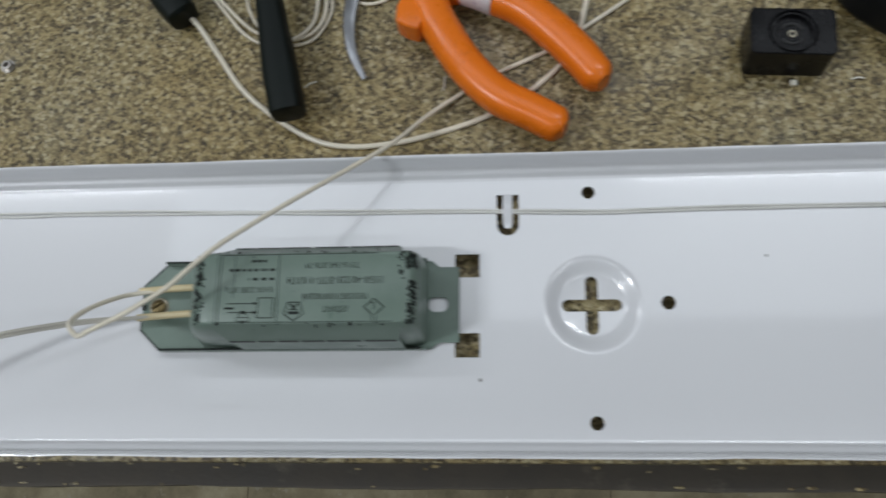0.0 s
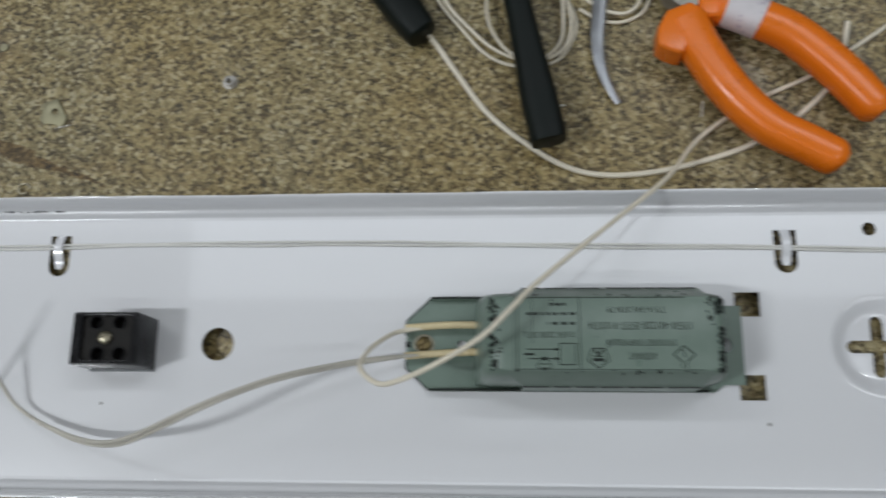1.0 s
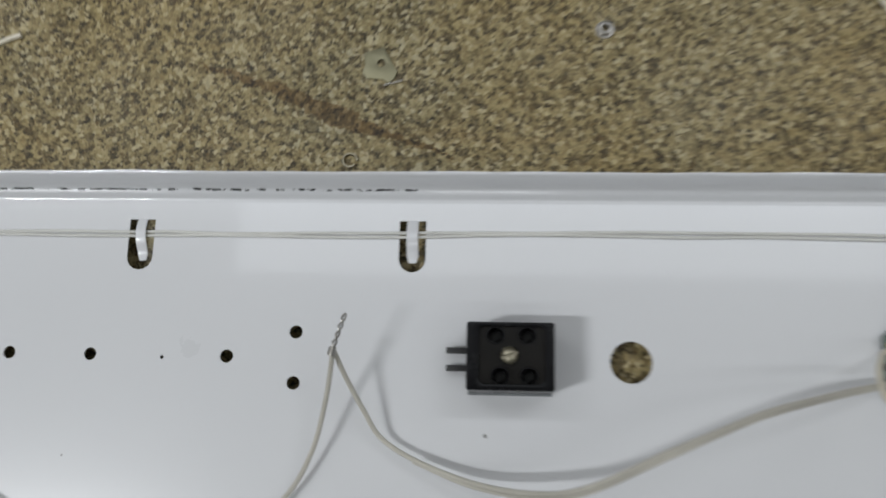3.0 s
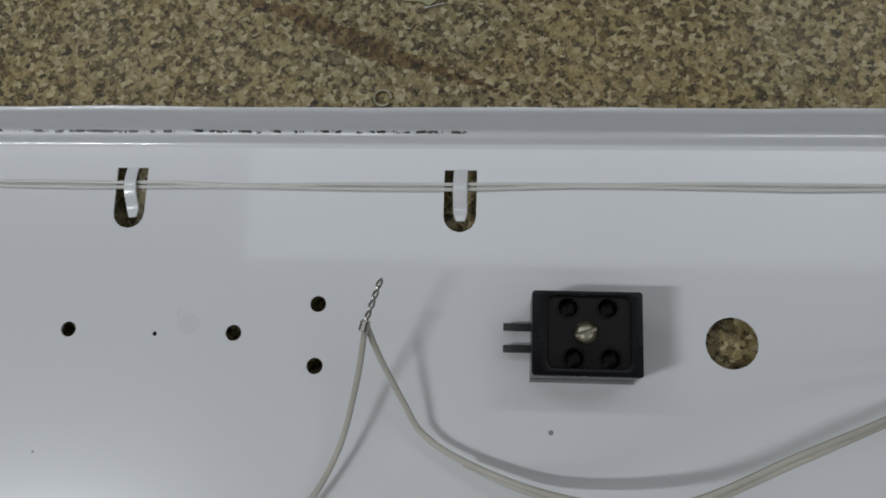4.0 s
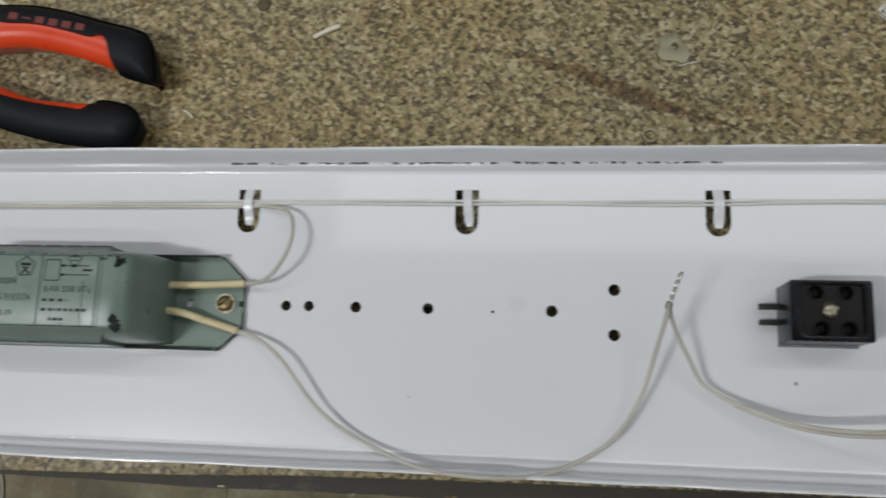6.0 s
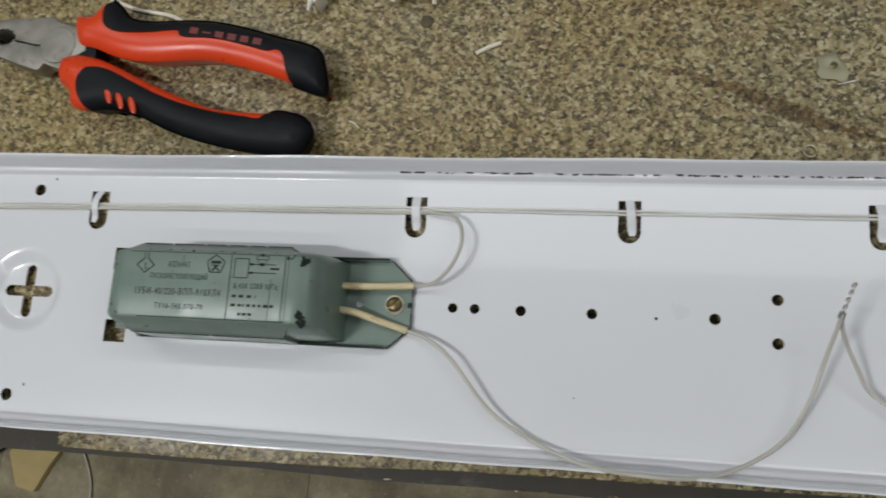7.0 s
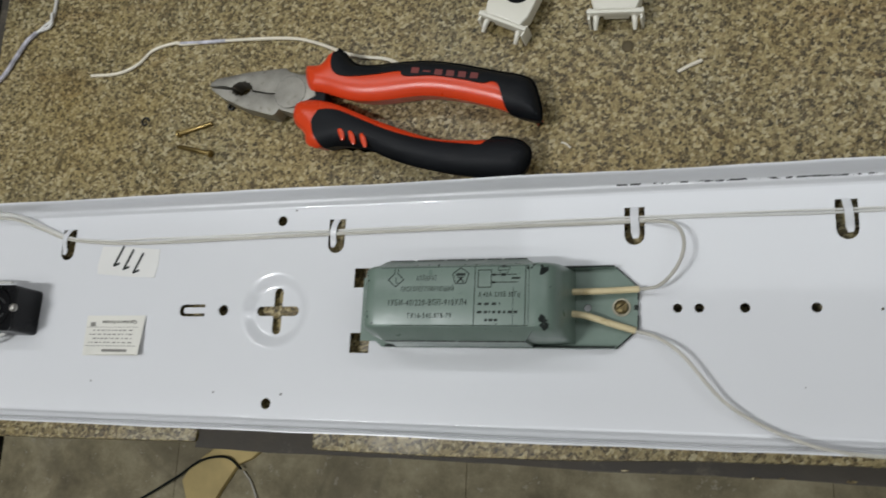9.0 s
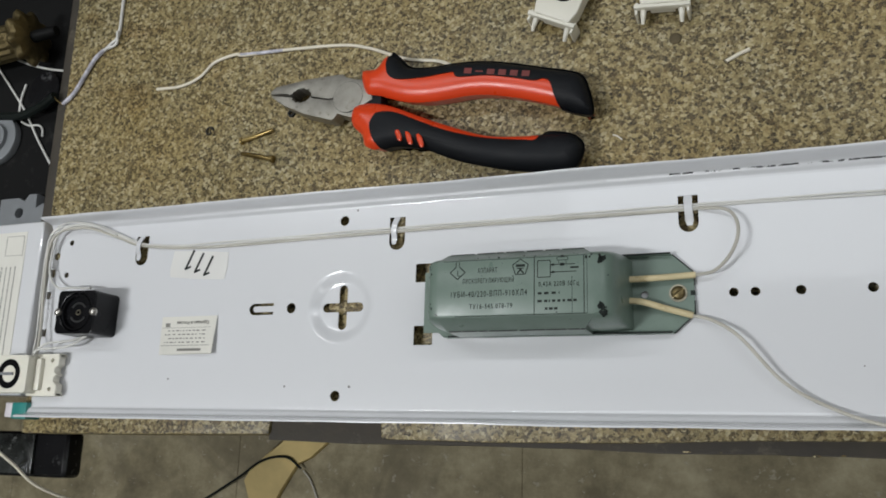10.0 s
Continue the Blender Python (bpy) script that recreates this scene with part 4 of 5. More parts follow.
bm = sheet(bmesh.new(), box2(-W + 0.0040, -D + 0.0020, W - 0.0030, D - 0.0012, 0.002, 3), [circle(x, y, 0.0028, 18) for x, y in wells], z=HT - 0.0016, thick=HT - 0.003)
part("inner_plate", bm, M["brownb"], tb, "brown-black recessed top")
for x, y in wells:
    rim = part("well_rim", sheet(bmesh.new(), circle(x, y, 0.0033, 20), [circle(x, y, 0.0027, 20)], z=HT - 0.0012, thick=0.0006), M["bakelite"], tb)
    slotted_screw(rim, x, y, HT - 0.0075, 0.0024, M["iron"], 60)
slotted_screw(tb, -0.0003, 0.0004, HT - 0.0014, 0.0031, M["nickel"], 20, 0.0022)
for y in (0.0032, -0.0032):
    part("contact_blade", block(bmesh.new(), -0.0232, y - 0.0011, 0.003, -0.0148, y + 0.0011, 0.0050, 0.0002), M["iron"], tb, "dark metal contact blade")
part("base_edge", block(bmesh.new(), -W, -D - 0.0008, 0.0, W, -D + 0.0002, 0.0022), M["greypl"], tb)


# ---- starter sockets ----
def starter_socket(at, turn, w, d, h, label, screws):
    th = thing("starter_socket", label, "starter socket", at, turn, "starter sockets")
    r = min(w, d) * 0.90
    bm = sheet(bmesh.new(), box2(-w, -d, w, d, 0.003, 4), [circle(0, 0, r, 36)], z=h, thick=h)
    part("body", bevelled(bm, 0.0007, 2), M["bakelite"], th, "glossy black moulded body", 12)
    part("socket_floor", disc(bmesh.new(), 0, 0, 0.001, h - 0.0030, r * 0.998, 32), M["bakelite"], th)
    part("collar", sheet(bmesh.new(), circle(0, 0, r * 0.93, 32), [circle(0, 0, r * 0.84, 32)], z=h - 0.0006, thick=0.004), M["bakelite"], th)
    for s in (1, -1):
        sl = bmesh.new()
        pts = [Vector((r * 0.48 * math.cos(a), s * r * 0.48 * math.sin(a), h - 0.0028)) for a in [radians(30 + 12 * k) for k in range(11)]]
        sweep(sl, pts, lambda t: (0.0008, 0.0006), 6)
        part("contact_slot", sl, M["iron"], th)
    part("centre_mark", sheet(bmesh.new(), circle(0, 0, 0.0019, 14), [circle(0, 0, 0.0012, 14)], z=h - 0.0024, thick=0.0006), M["nickel"], th)
    for x in screws:
        slotted_screw(th, x, 0.0, h - 0.0004, 0.0025, M["tin"], 70, 0.0026)
    return th


starter_socket((-0.5757, -0.0012, T), -1, 0.0158, 0.0142, 0.0215, "black bakelite starter socket with plated screws inside the housing", (-0.0142, 0.0150))
starter_socket((0.4905, 0.1255, 0.0), -4, 0.0195, 0.0120, 0.0215, "black bakelite starter socket lying loose on the granite", ())
crumb = thing("white_chip", "small white plastic chip beside the socket", "chip", (0.4945, 0.109, 0))
part("chip", block(bmesh.new(), -0.0016, -0.0014, 0, 0.0016, 0.0014, 0.002, 0.0005), M["plastic"], crumb)


# ---- lamp holders ----
def lamp_holder(at, turn, label):
    th = thing("lamp_holder", label, "lamp holder", at, turn, "lamp holders")
    bm = sheet(bmesh.new(), box2(-0.018, -0.0125, 0.0130, 0.0125, 0.002, 3), [circle(-0.003, 0.0, 0.0098, 30)], z=0.016, thick=0.010)
    part("body", bevelled(bm, 0.0006), M["plastic"], th, "cream-white moulded body")
    part("rotor_ring", sheet(bmesh.new(), circle(-0.003, 0, 0.0096, 30), [circle(-0.003, 0, 0.0058, 24)], z=0.0158, thick=0.005), M["bakelite"], th, "black rotor ring")
    rotor = disc(bmesh.new(), -0.003, 0, 0.010, 0.0156, 0.0056, 24)
    part("rotor", rotor, M["plastic"], th)
    slit = block(bmesh.new(), -0.0205, -0.0009, 0.0152, 0.001, 0.0009, 0.0166)
    part("slot_bar", slit, M["greypl"], th)
    foot = sheet(bmesh.new(), [(0.005, -0.0140), (0.030, -0.0140), (0.030, -0.0065), (0.027, -0.0045), (0.027, -0.0015), (0.0295, 0.0), (0.027, 0.0015), (0.027, 0.0045), (0.030, 0.0065), (0.030, 0.0140), (0.005, 0.0140)],
                 [circle(0.0245, -0.0095, 0.0014, 12), circle(0.0245, 0.0095, 0.0014, 12)], z=0.007, thick=0.006)
    part("foot_plate", bevelled(foot, 0.0005), M["plastic"], th)
    for s in (1, -1):
        part("clip_leg", block(bmesh.new(), 0.012, s * 0.0128 - 0.0012, 0.0, 0.0300, s * 0.0128 + 0.0012, 0.006, 0.0006), M["plastic"], th)
    part("web", block(bmesh.new(), 0.013, -0.0105, 0.004, 0.0180, 0.0105, 0.010, 0.001), M["plastic"], th)
    return th


lamp_holder((-0.6275, -0.0405, T + 0.001), 0, "cream-white plastic lamp holder with black rotor fixed at the housing's end")


def loose_holder(at, turn, label):
    """A lamp holder lying flat, its two pegs and legs to the front (+x)."""
    th = thing("lamp_holder", label, "lamp holder", at, turn, "lamp holders")
    bm = sheet(bmesh.new(), [(-0.034, -0.0125), (-0.006, -0.0135), (0.0005, -0.0115), (0.0005, 0.0115), (-0.006, 0.0135), (-0.034, 0.0125)], [circle(-0.0195, 0.0, 0.0088, 28)], z=0.0150, thick=0.009)
    body = part("body", bevelled(bm, 0.0012, 3), M["plastic"], th, "cream-white moulded body")
    part("rotor_ring", sheet(bmesh.new(), circle(-0.0195, 0, 0.0087, 28), [circle(-0.0195, 0, 0.0050, 20)], z=0.0120, thick=0.005), M["bakelite"], body, "dark rotor ring")
    part("crossbar", block(bmesh.new(), -0.0005, -0.0155, 0.0095, 0.0022, 0.0155, 0.0140, 0.0008), M["plastic"], th, "thin front bar")
    part("step", block(bmesh.new(), -0.0010, -0.0070, 0.0045, 0.0012, 0.0070, 0.0100, 0.0006), M["plastic"], th)
    for s in (1, -1):
        bm = sweep(bmesh.new(), curve([(0.0000, s * 0.0103, 0.0100), (0.0045, s * 0.0106, 0.0085), (0.0085, s * 0.0108, 0.0062)], 5), lambda t: (0.0021 - 0.0011 * t, 0.0021 - 0.0011 * t), 12)
        part("peg", bm, M["plastic"], th, "tapered peg")
        part("leg", block(bmesh.new(), -0.002, s * 0.0142 - 0.0007, 0.0, 0.0050, s * 0.0142 + 0.0007, 0.0120, 0.0004), M["plastic"], th)
    for x in (-0.030, -0.008):
        part("foot", block(bmesh.new(), x - 0.001, -0.010, 0.0, x + 0.001, 0.010, 0.0065, 0.0005), M["plastic"], th)
    return th


loose_holder((-0.2632, 0.1655, 0.0), -117, "cream-white plastic lamp holder lying loose on the granite")
loose_holder((-0.2005, 0.1640, 0.0), -95, "cream-white plastic lamp holder lying loose beside another on the granite")

# ---- combination pliers ----
pl = thing("combination_pliers", "red and black combination pliers with steel jaws lying on the granite", "pliers", (0, 0, 0))
hole_up = [(-0.4272 + 0.0068 * math.cos(a), 0.1374 + 0.0042 * math.sin(a)) for a in [radians(172 - 16.4 * k) for k in range(11)]]
hole_lo = [(-0.4272 + 0.0068 * math.cos(a), 0.1368 + 0.0042 * math.sin(a)) for a in [radians(188 + 16.4 * k) for k in range(11)]]


def teeth(loop):
    return [(x + 0.0005 * (-1) ** k, y + 0.0005 * (-1) ** k) for k, (x, y) in enumerate(loop)]


up_jaw = [(-0.4500, 0.1404), (-0.4495, 0.1425), (-0.446, 0.1450), (-0.423, 0.1475), (-0.3975, 0.1478), (-0.3950, 0.1452), (-0.387, 0.1425), (-0.378, 0.1415), (-0.376, 0.128), (-0.384, 0.124), (-0.400, 0.1318), (-0.407, 0.1322), (-0.4195, 0.1352)] + teeth(hole_up[::-1])
lo_jaw = [(-0.4500, 0.1398), (-0.4490, 0.1385), (-0.440, 0.1318), (-0.424, 0.1240), (-0.405, 0.1178), (-0.4025, 0.1182), (-0.4000, 0.1215), (-0.3965, 0.1200), (-0.390, 0.1178), (-0.380, 0.118), (-0.378, 0.126), (-0.3905, 0.1318), (-0.407, 0.1316), (-0.4195, 0.1344)] + teeth(hole_lo[::-1])
part("upper_jaw", bevelled(sheet(bmesh.new(), up_jaw, z=0.0155, thick=0.0115), 0.0006), M["steel"], pl, "bare steel jaw")
part("lower_jaw", bevelled(sheet(bmesh.new(), lo_jaw, z=0.0150, thick=0.0115), 0.0006), M["steel"], pl, "bare steel jaw")
part("pivot_groove", disc(bmesh.new(), -0.3930, 0.1315, 0.0125, 0.01555, 0.0104, 32), M["iron"], pl, "dark groove round the pivot")
part("pivot", disc(bmesh.new(), -0.3930, 0.1315, 0.0125, 0.0157, 0.0102, 32, 0.0002), M["steel"], pl, "round steel pivot")
TOP_GRIP = rounded([(-0.3845, 0.1475), (-0.3745, 0.1485), (-0.3695, 0.1545), (-0.3640, 0.1560), (-0.3580, 0.1525), (-0.3510, 0.1455), (-0.3390, 0.1435), (-0.3210, 0.1438), (-0.3030, 0.1425), (-0.2850, 0.1385), (-0.2680, 0.1335),
              (-0.2510, 0.1288), (-0.2440, 0.1240), (-0.2405, 0.1130), (-0.2392, 0.1035), (-0.2425, 0.1020), (-0.2570, 0.1068), (-0.2740, 0.1130), (-0.2920, 0.1180), (-0.3090, 0.1208), (-0.3360, 0.1200), (-0.3540, 0.1222), (-0.3700, 0.1280), (-0.3810, 0.1320)])
upper = part("upper_grip", domed(inset(TOP_GRIP, 0.0010), TOP_GRIP, 0.0105, 0.0212, 0.0120), M["red"], pl, "glossy red grip")
TOP_INLAY = rounded([(-0.3632, 0.1566), (-0.3648, 0.1470), (-0.3625, 0.1390), (-0.3540, 0.1356), (-0.3380, 0.1350), (-0.3215, 0.1358), (-0.3180, 0.1322), (-0.3000, 0.1308), (-0.2830, 0.1268), (-0.2715, 0.1236), (-0.2660, 0.1242), (-0.2620, 0.1205), (-0.2570, 0.1064),
                     (-0.2425, 0.1015), (-0.2387, 0.1033), (-0.2400, 0.1132), (-0.2436, 0.1244), (-0.2508, 0.1293), (-0.2679, 0.1340), (-0.2849, 0.1390), (-0.3029, 0.1430), (-0.3210, 0.1443), (-0.3390, 0.1440), (-0.3507, 0.1460), (-0.3577, 0.1530)])
part("upper_inlay", domed(TOP_INLAY, TOP_GRIP, 0.0105, 0.0212, 0.0120, 0.0010, 0.0070, 0.0028), M["rubber"], upper, "matt black rubber inlay and end")
part("hinge_stop", block(bmesh.new(), -0.3835, 0.1230, 0.006, -0.3700, 0.1310, 0.0150, 0.001), M["rubber"], pl, "black gap piece between the grips")
LOW_GRIP = rounded([(-0.3905, 0.1180), (-0.3880, 0.1245), (-0.3800, 0.1262), (-0.3690, 0.1245), (-0.3570, 0.1200), (-0.3380, 0.1110), (-0.3190, 0.1030), (-0.3010, 0.0965), (-0.2840, 0.0942), (-0.2670, 0.0932), (-0.2530, 0.0918),
              (-0.2470, 0.0880), (-0.2445, 0.0830), (-0.2465, 0.0765), (-0.2510, 0.0718), (-0.2610, 0.0712), (-0.2810, 0.0730), (-0.3040, 0.0780), (-0.3220, 0.0838), (-0.3400, 0.0918), (-0.3570, 0.0952), (-0.3680, 0.0940), (-0.3735, 0.0935), (-0.3800, 0.0972), (-0.3822, 0.1040), (-0.3885, 0.1105)])
lower = part("lower_grip", domed(inset(LOW_GRIP, 0.0010), LOW_GRIP, 0.0105, 0.0212, 0.0120), M["red"], pl, "glossy red grip")
LOW_INLAY = rounded([(-0.3680, 0.1160), (-0.3580, 0.1150), (-0.3430, 0.1080), (-0.3280, 0.1010), (-0.3130, 0.0958), (-0.2960, 0.0918), (-0.2790, 0.0890), (-0.2710, 0.0882), (-0.2668, 0.0938), (-0.2530, 0.0923), (-0.2466, 0.0883), (-0.2440, 0.0830),
                     (-0.2461, 0.0762), (-0.2509, 0.0713), (-0.2610, 0.0707), (-0.2811, 0.0725), (-0.3041, 0.0775), (-0.3222, 0.0833), (-0.3402, 0.0913), (-0.3570, 0.0946), (-0.3665, 0.0938), (-0.3712, 0.0985), (-0.3740, 0.1080), (-0.3715, 0.1140)])
part("lower_inlay", domed(LOW_INLAY, LOW_GRIP, 0.0105, 0.0212, 0.0120, 0.0010, 0.0070, 0.0028), M["rubber"], lower, "matt black rubber inlay and end")
for x, y in ((-0.3545, 0.1002), (-0.3475, 0.0972), (-0.3402, 0.0948)):
    part("grip_mark", grip([(x - 0.0018, y + 0.0042, 0.0208), (x - 0.0004, y + 0.001, 0.0211), (x + 0.0012, y - 0.0040, 0.0204)], [0.0011, 0.0017, 0.0013], 0.0009, 5), M["red"], lower, "red grip rib")
mk = bmesh.new()
bars(mk, [(-0.3135 + 0.0070 * k, 0.1352 - 0.00130 * k, -0.3090 + 0.0070 * k, 0.1344 - 0.00130 * k, 0.0034 if k != 1 else 0.0009) for k in range(6)], 0.0221)
part("maker_mark", mk, M["redmark"], upper, "dull red printed bars")

# ---- orange pliers ----
op = thing("orange_pliers", "pliers with bright orange plastic grips lying on wires on the granite", "pliers", (0, 0, 0))
part("long_grip", grip([(0.3175, 0.1560, 0.013), (0.3245, 0.1400, 0.013), (0.3365, 0.1195, 0.013), (0.3520, 0.1025, 0.013), (0.3690, 0.0925, 0.013), (0.3840, 0.0835, 0.013)],
                       [0.0100, 0.0095, 0.0092, 0.0088, 0.0085, 0.0083], 0.0088), M["orange"], op, "bright orange plastic grip")
part("long_guard", bevelled(sheet(bmesh.new(), [(0.3025, 0.1415), (0.3070, 0.1385), (0.3140, 0.1360), (0.3165, 0.1405), (0.3275, 0.1500), (0.3270, 0.1580), (0.3190, 0.1635), (0.3075, 0.1590), (0.3030, 0.1500)], z=0.020, thick=0.015), 0.0022, 3), M["orange"], op, "orange finger guard")
part("short_grip", grip([(0.3340, 0.1640, 0.013), (0.3500, 0.1575, 0.013), (0.3660, 0.1490, 0.013), (0.3800, 0.1360, 0.013), (0.3920, 0.1220, 0.013), (0.4030, 0.1065, 0.013)],
                        [0.0085, 0.0090, 0.0090, 0.0092, 0.0090, 0.0080], 0.0088), M["orange"], op, "bright orange plastic grip")
part("short_guard", block(bmesh.new(), 0.3230, 0.1560, 0.006, 0.3385, 0.1700, 0.019, 0.003, 3), M["orange"], op)
lab = grip([(0.3370, 0.1634, 0.0132), (0.3455, 0.1600, 0.0132), (0.3545, 0.1555, 0.0132)], [0.0094, 0.0096, 0.0098], 0.0091, 6)
part("sticker", lab, M["labelw"], op, "smeared white sticker round the grip")
part("jaw", bevelled(sheet(bmesh.new(), [(0.300, 0.190), (0.3080, 0.168), (0.3180, 0.160), (0.3300, 0.166), (0.322, 0.180), (0.312, 0.196)], z=0.017, thick=0.010), 0.001), M["steel"], op, "bare steel jaw")

# ---- other tools ----
sd = thing("screwdriver", "black plastic screwdriver handle lying on a hank of wire", "screwdriver", (0, 0, 0))
part("handle", grip([(0.2270, 0.212, 0.021), (0.2325, 0.185, 0.021), (0.2380, 0.157, 0.020), (0.2420, 0.1365, 0.019), (0.2460, 0.1160, 0.018), (0.2508, 0.0945, 0.017)], [0.0058, 0.0062, 0.0066, 0.0076, 0.0088, 0.0086], 0.0085, 8, 3.2), M["handle"], sd, "glossy black fluted handle")
part("end_ring", grip([(0.2494, 0.1005, 0.0172), (0.2503, 0.0965, 0.0170), (0.2509, 0.0935, 0.0168)], [0.0090, 0.0089, 0.0080], 0.0088, 5, 3), M["handle"], sd)
pg = thing("test_lead", "black moulded plug end of a lead on the granite", "plug", (0, 0, 0))
part("plug_body", grip([(0.160, 0.200, 0.011), (0.172, 0.180, 0.011), (0.182, 0.165, 0.011), (0.1905, 0.1535, 0.010)], [0.0095, 0.0100, 0.0095, 0.0080], 0.0090, 8, 3), M["handle"], pg)
hk = thing("hook_blade", "curved grey steel blade pointing towards the housing", "blade", (0, 0, 0))
bm = sweep(bmesh.new(), curve([(0.2800, 0.195, 0.004), (0.2778, 0.172, 0.004), (0.2760, 0.150, 0.004), (0.2785, 0.133, 0.004), (0.2850, 0.1185, 0.003)], 8), lambda t: (0.0040 - 0.0026 * t * t, 0.0024 - 0.001 * t), 10, 2.4)
part("blade", bm, M["hook"], hk)


# ---- small hardware on the bench ----
def bolt(a, b, label):
    th = thing("bolt", label, "bolt", (0, 0, 0), 0, "bolts on the granite")
    A, B = Vector((*a, 0.0019)), Vector((*b, 0.0019))
    d = (B - A).normalized()
    part("shank", sweep(bmesh.new(), [A + d * 0.002, A + d * 0.006, B - d * 0.001, B], lambda t: (0.0015 if t < 0.9 else 0.0012,) * 2, 10), M["brass"], th)
    part("head", sweep(bmesh.new(), [A, A + d * 0.0004, A + d * 0.0016, A + d * 0.002], lambda t: ((0.0025, 0.0024) if 0.1 < t < 0.9 else (0.0021, 0.0020)), 12), M["brass"], th)
    return th


bolt((-0.4795, 0.1158), (-0.4545, 0.1215), "brass bolt lying on the granite beside the pliers")
bolt((-0.4525, 0.1008), (-0.4775, 0.1072), "brass bolt lying on the granite near the housing rim")
rg = thing("spring_washer", "small dark spring washer on the granite", "washer", (-0.506, 0.127, 0))
part("ring", tube([(0.0026 * math.cos(a), 0.0026 * math.sin(a), 0.0007 + 0.00015 * a) for a in [0.55 * k for k in range(11)]], 0.0006, 4, 6), M["iron"], rg)
rg2 = thing("spring_washer", "small plated spring washer by the housing rim", "washer", (-0.012, 0.0795, 0))
part("ring", tube([(0.0028 * math.cos(a), 0.0028 * math.sin(a), 0.0007 + 0.00015 * a) for a in [0.55 * k for k in range(11)]], 0.0005, 4, 6), M["nickel"], rg2)
nut = thing("hex_nut", "small bright plated nut with washer on the granite", "nut", (0.090, 0.1355, 0))
part("washer", sheet(bmesh.new(), circle(0, 0, 0.0038, 24), [circle(0, 0, 0.0016, 14)], z=0.0009, thick=0.0009), M["tin"], nut)
part("nut_body", bevelled(sheet(bmesh.new(), circle(0, 0, 0.0030, 6), [circle(0, 0, 0.0014, 14)], z=0.0030, thick=0.0021), 0.0003), M["tin"], nut)
tg = thing("metal_tag", "small dull metal tag with a hole on the granite", "tag", (-0.0015, 0.1205, 0))
part("plate", bevelled(sheet(bmesh.new(), [(-0.0070, 0.0052), (0.0012, 0.0080), (0.0050, 0.0010), (0.0072, -0.0030), (0.0060, -0.0062), (0.0038, -0.0078), (0.0010, -0.0062), (-0.0052, -0.0058), (-0.0072, -0.0030), (-0.0060, 0.0)], [circle(0.0006, 0.0008, 0.0017, 16)], z=0.0012, thick=0.0010), 0.0002), M["tagm"], tg)
part("bent_edge", tube([(0.0022, -0.0088, 0.0013), (0.0050, -0.0082, 0.0015), (0.0095, -0.0070, 0.0013)], 0.0004, 4, 6), M["tin"], tg)
st = thing("wire_scrap", "short cream offcut of wire insulation on the granite", "scrap", (0, 0, 0), 0, "scraps on the granite")
part("scrap", tube([(-0.1685, 0.1297, 0.0012), (-0.162, 0.1330, 0.0012), (-0.1560, 0.1352, 0.0012)], 0.0011, 4, 8), M["wire"], st)
for a, b in (((-0.231, 0.094), (-0.226, 0.0905)), ((0.2535, 0.1165), (0.2595, 0.1195)), ((0.5215, 0.110), (0.5275, 0.1105)), ((0.325, 0.112), (0.326, 0.120))):
    th = thing("scrap", "thin clear sliver of plastic on the granite", "scrap", (0, 0, 0), 0, "scraps on the granite")
    part("sliver", tube([(*a, 0.0006), ((a[0] + b[0]) / 2, (a[1] + b[1]) / 2 + 0.0006, 0.0009), (*b, 0.0006)], 0.0004, 4, 6), M["plastic"], th)
pb = thing("pebble", "dark flattened crumb on the granite", "pebble", (-0.195, 0.148, 0))
bm = disc(bmesh.new(), 0, 0, 0, 0.0008, 0.0034, 12, 0.0012)
part("crumb", bm, M["mud"], pb)
pc = thing("disc_scrap", "small pale round scrap on the granite", "scrap", (-0.034, 0.1585, 0))
part("disc", disc(bmesh.new(), 0, 0, 0, 0.0007, 0.0022, 14), M["tagm"], pc)

# ---- labels inside the housing ----
lb = thing("paper_label", "aged cream paper label with small upside-down print, its corner curling", "label", (-0.5015, -0.0152, T), 180)
def curl(x, y):
    return 0.0004 + 0.0035 * max(0.0, (-x - 0.0150) / 0.0062) ** 2 * min(1.0, max(0.0, (0.0130 + y) / 0.02))


bm = sheet(bmesh.new(), box2(-0.0212, -0.0122, 0.0213, 0.0123), thick=0.00015, shape=curl, extra=[box2(-0.0212 + 0.0015 * k, -0.0120 + 0.0002 * k, 0.0205 - 0.002 * k, 0.0121 - 0.0002 * k) for k in range(1, 5)])
part("paper", bm, M["paper"], lb)
pr = bmesh.new()
bars(pr, [(-0.0105, 0.0092, 0.0075, 0.0092, 0.0016), (-0.020, 0.0064, 0.0205, 0.0064, 0.0003)] + [b for k in range(4) for b in broken(-0.013, 0.018 - 0.002 * (k % 2), 0.0044 - 0.0025 * k, 0.0007, 20 + k, 0.8)] + [(-0.020, -0.0050, 0.0205, -0.0050, 0.0002), (0.0145, -0.0068, 0.0180, -0.0068, 0.0026)], 0.00055)
part("small_print", pr, M["faint"], lb)
lettering("lettering", "Сделано в России", 0.0028, M["faint"], lb, pose(-0.003, -0.0082, 0.00060))
tp = thing("tape_label", "translucent masking tape with three handwritten digits, upside down", "label", (-0.4985, 0.0310, T), 176)
part("tape", sheet(bmesh.new(), [(-0.0215, -0.0085), (0.0, -0.0089), (0.0210, -0.0085), (0.0222, 0.004), (0.0212, 0.0090), (0.0, 0.0096), (-0.0210, 0.0092), (-0.0222, 0.001)], z=0.00035, thick=0.0003), M["tape"], tp)
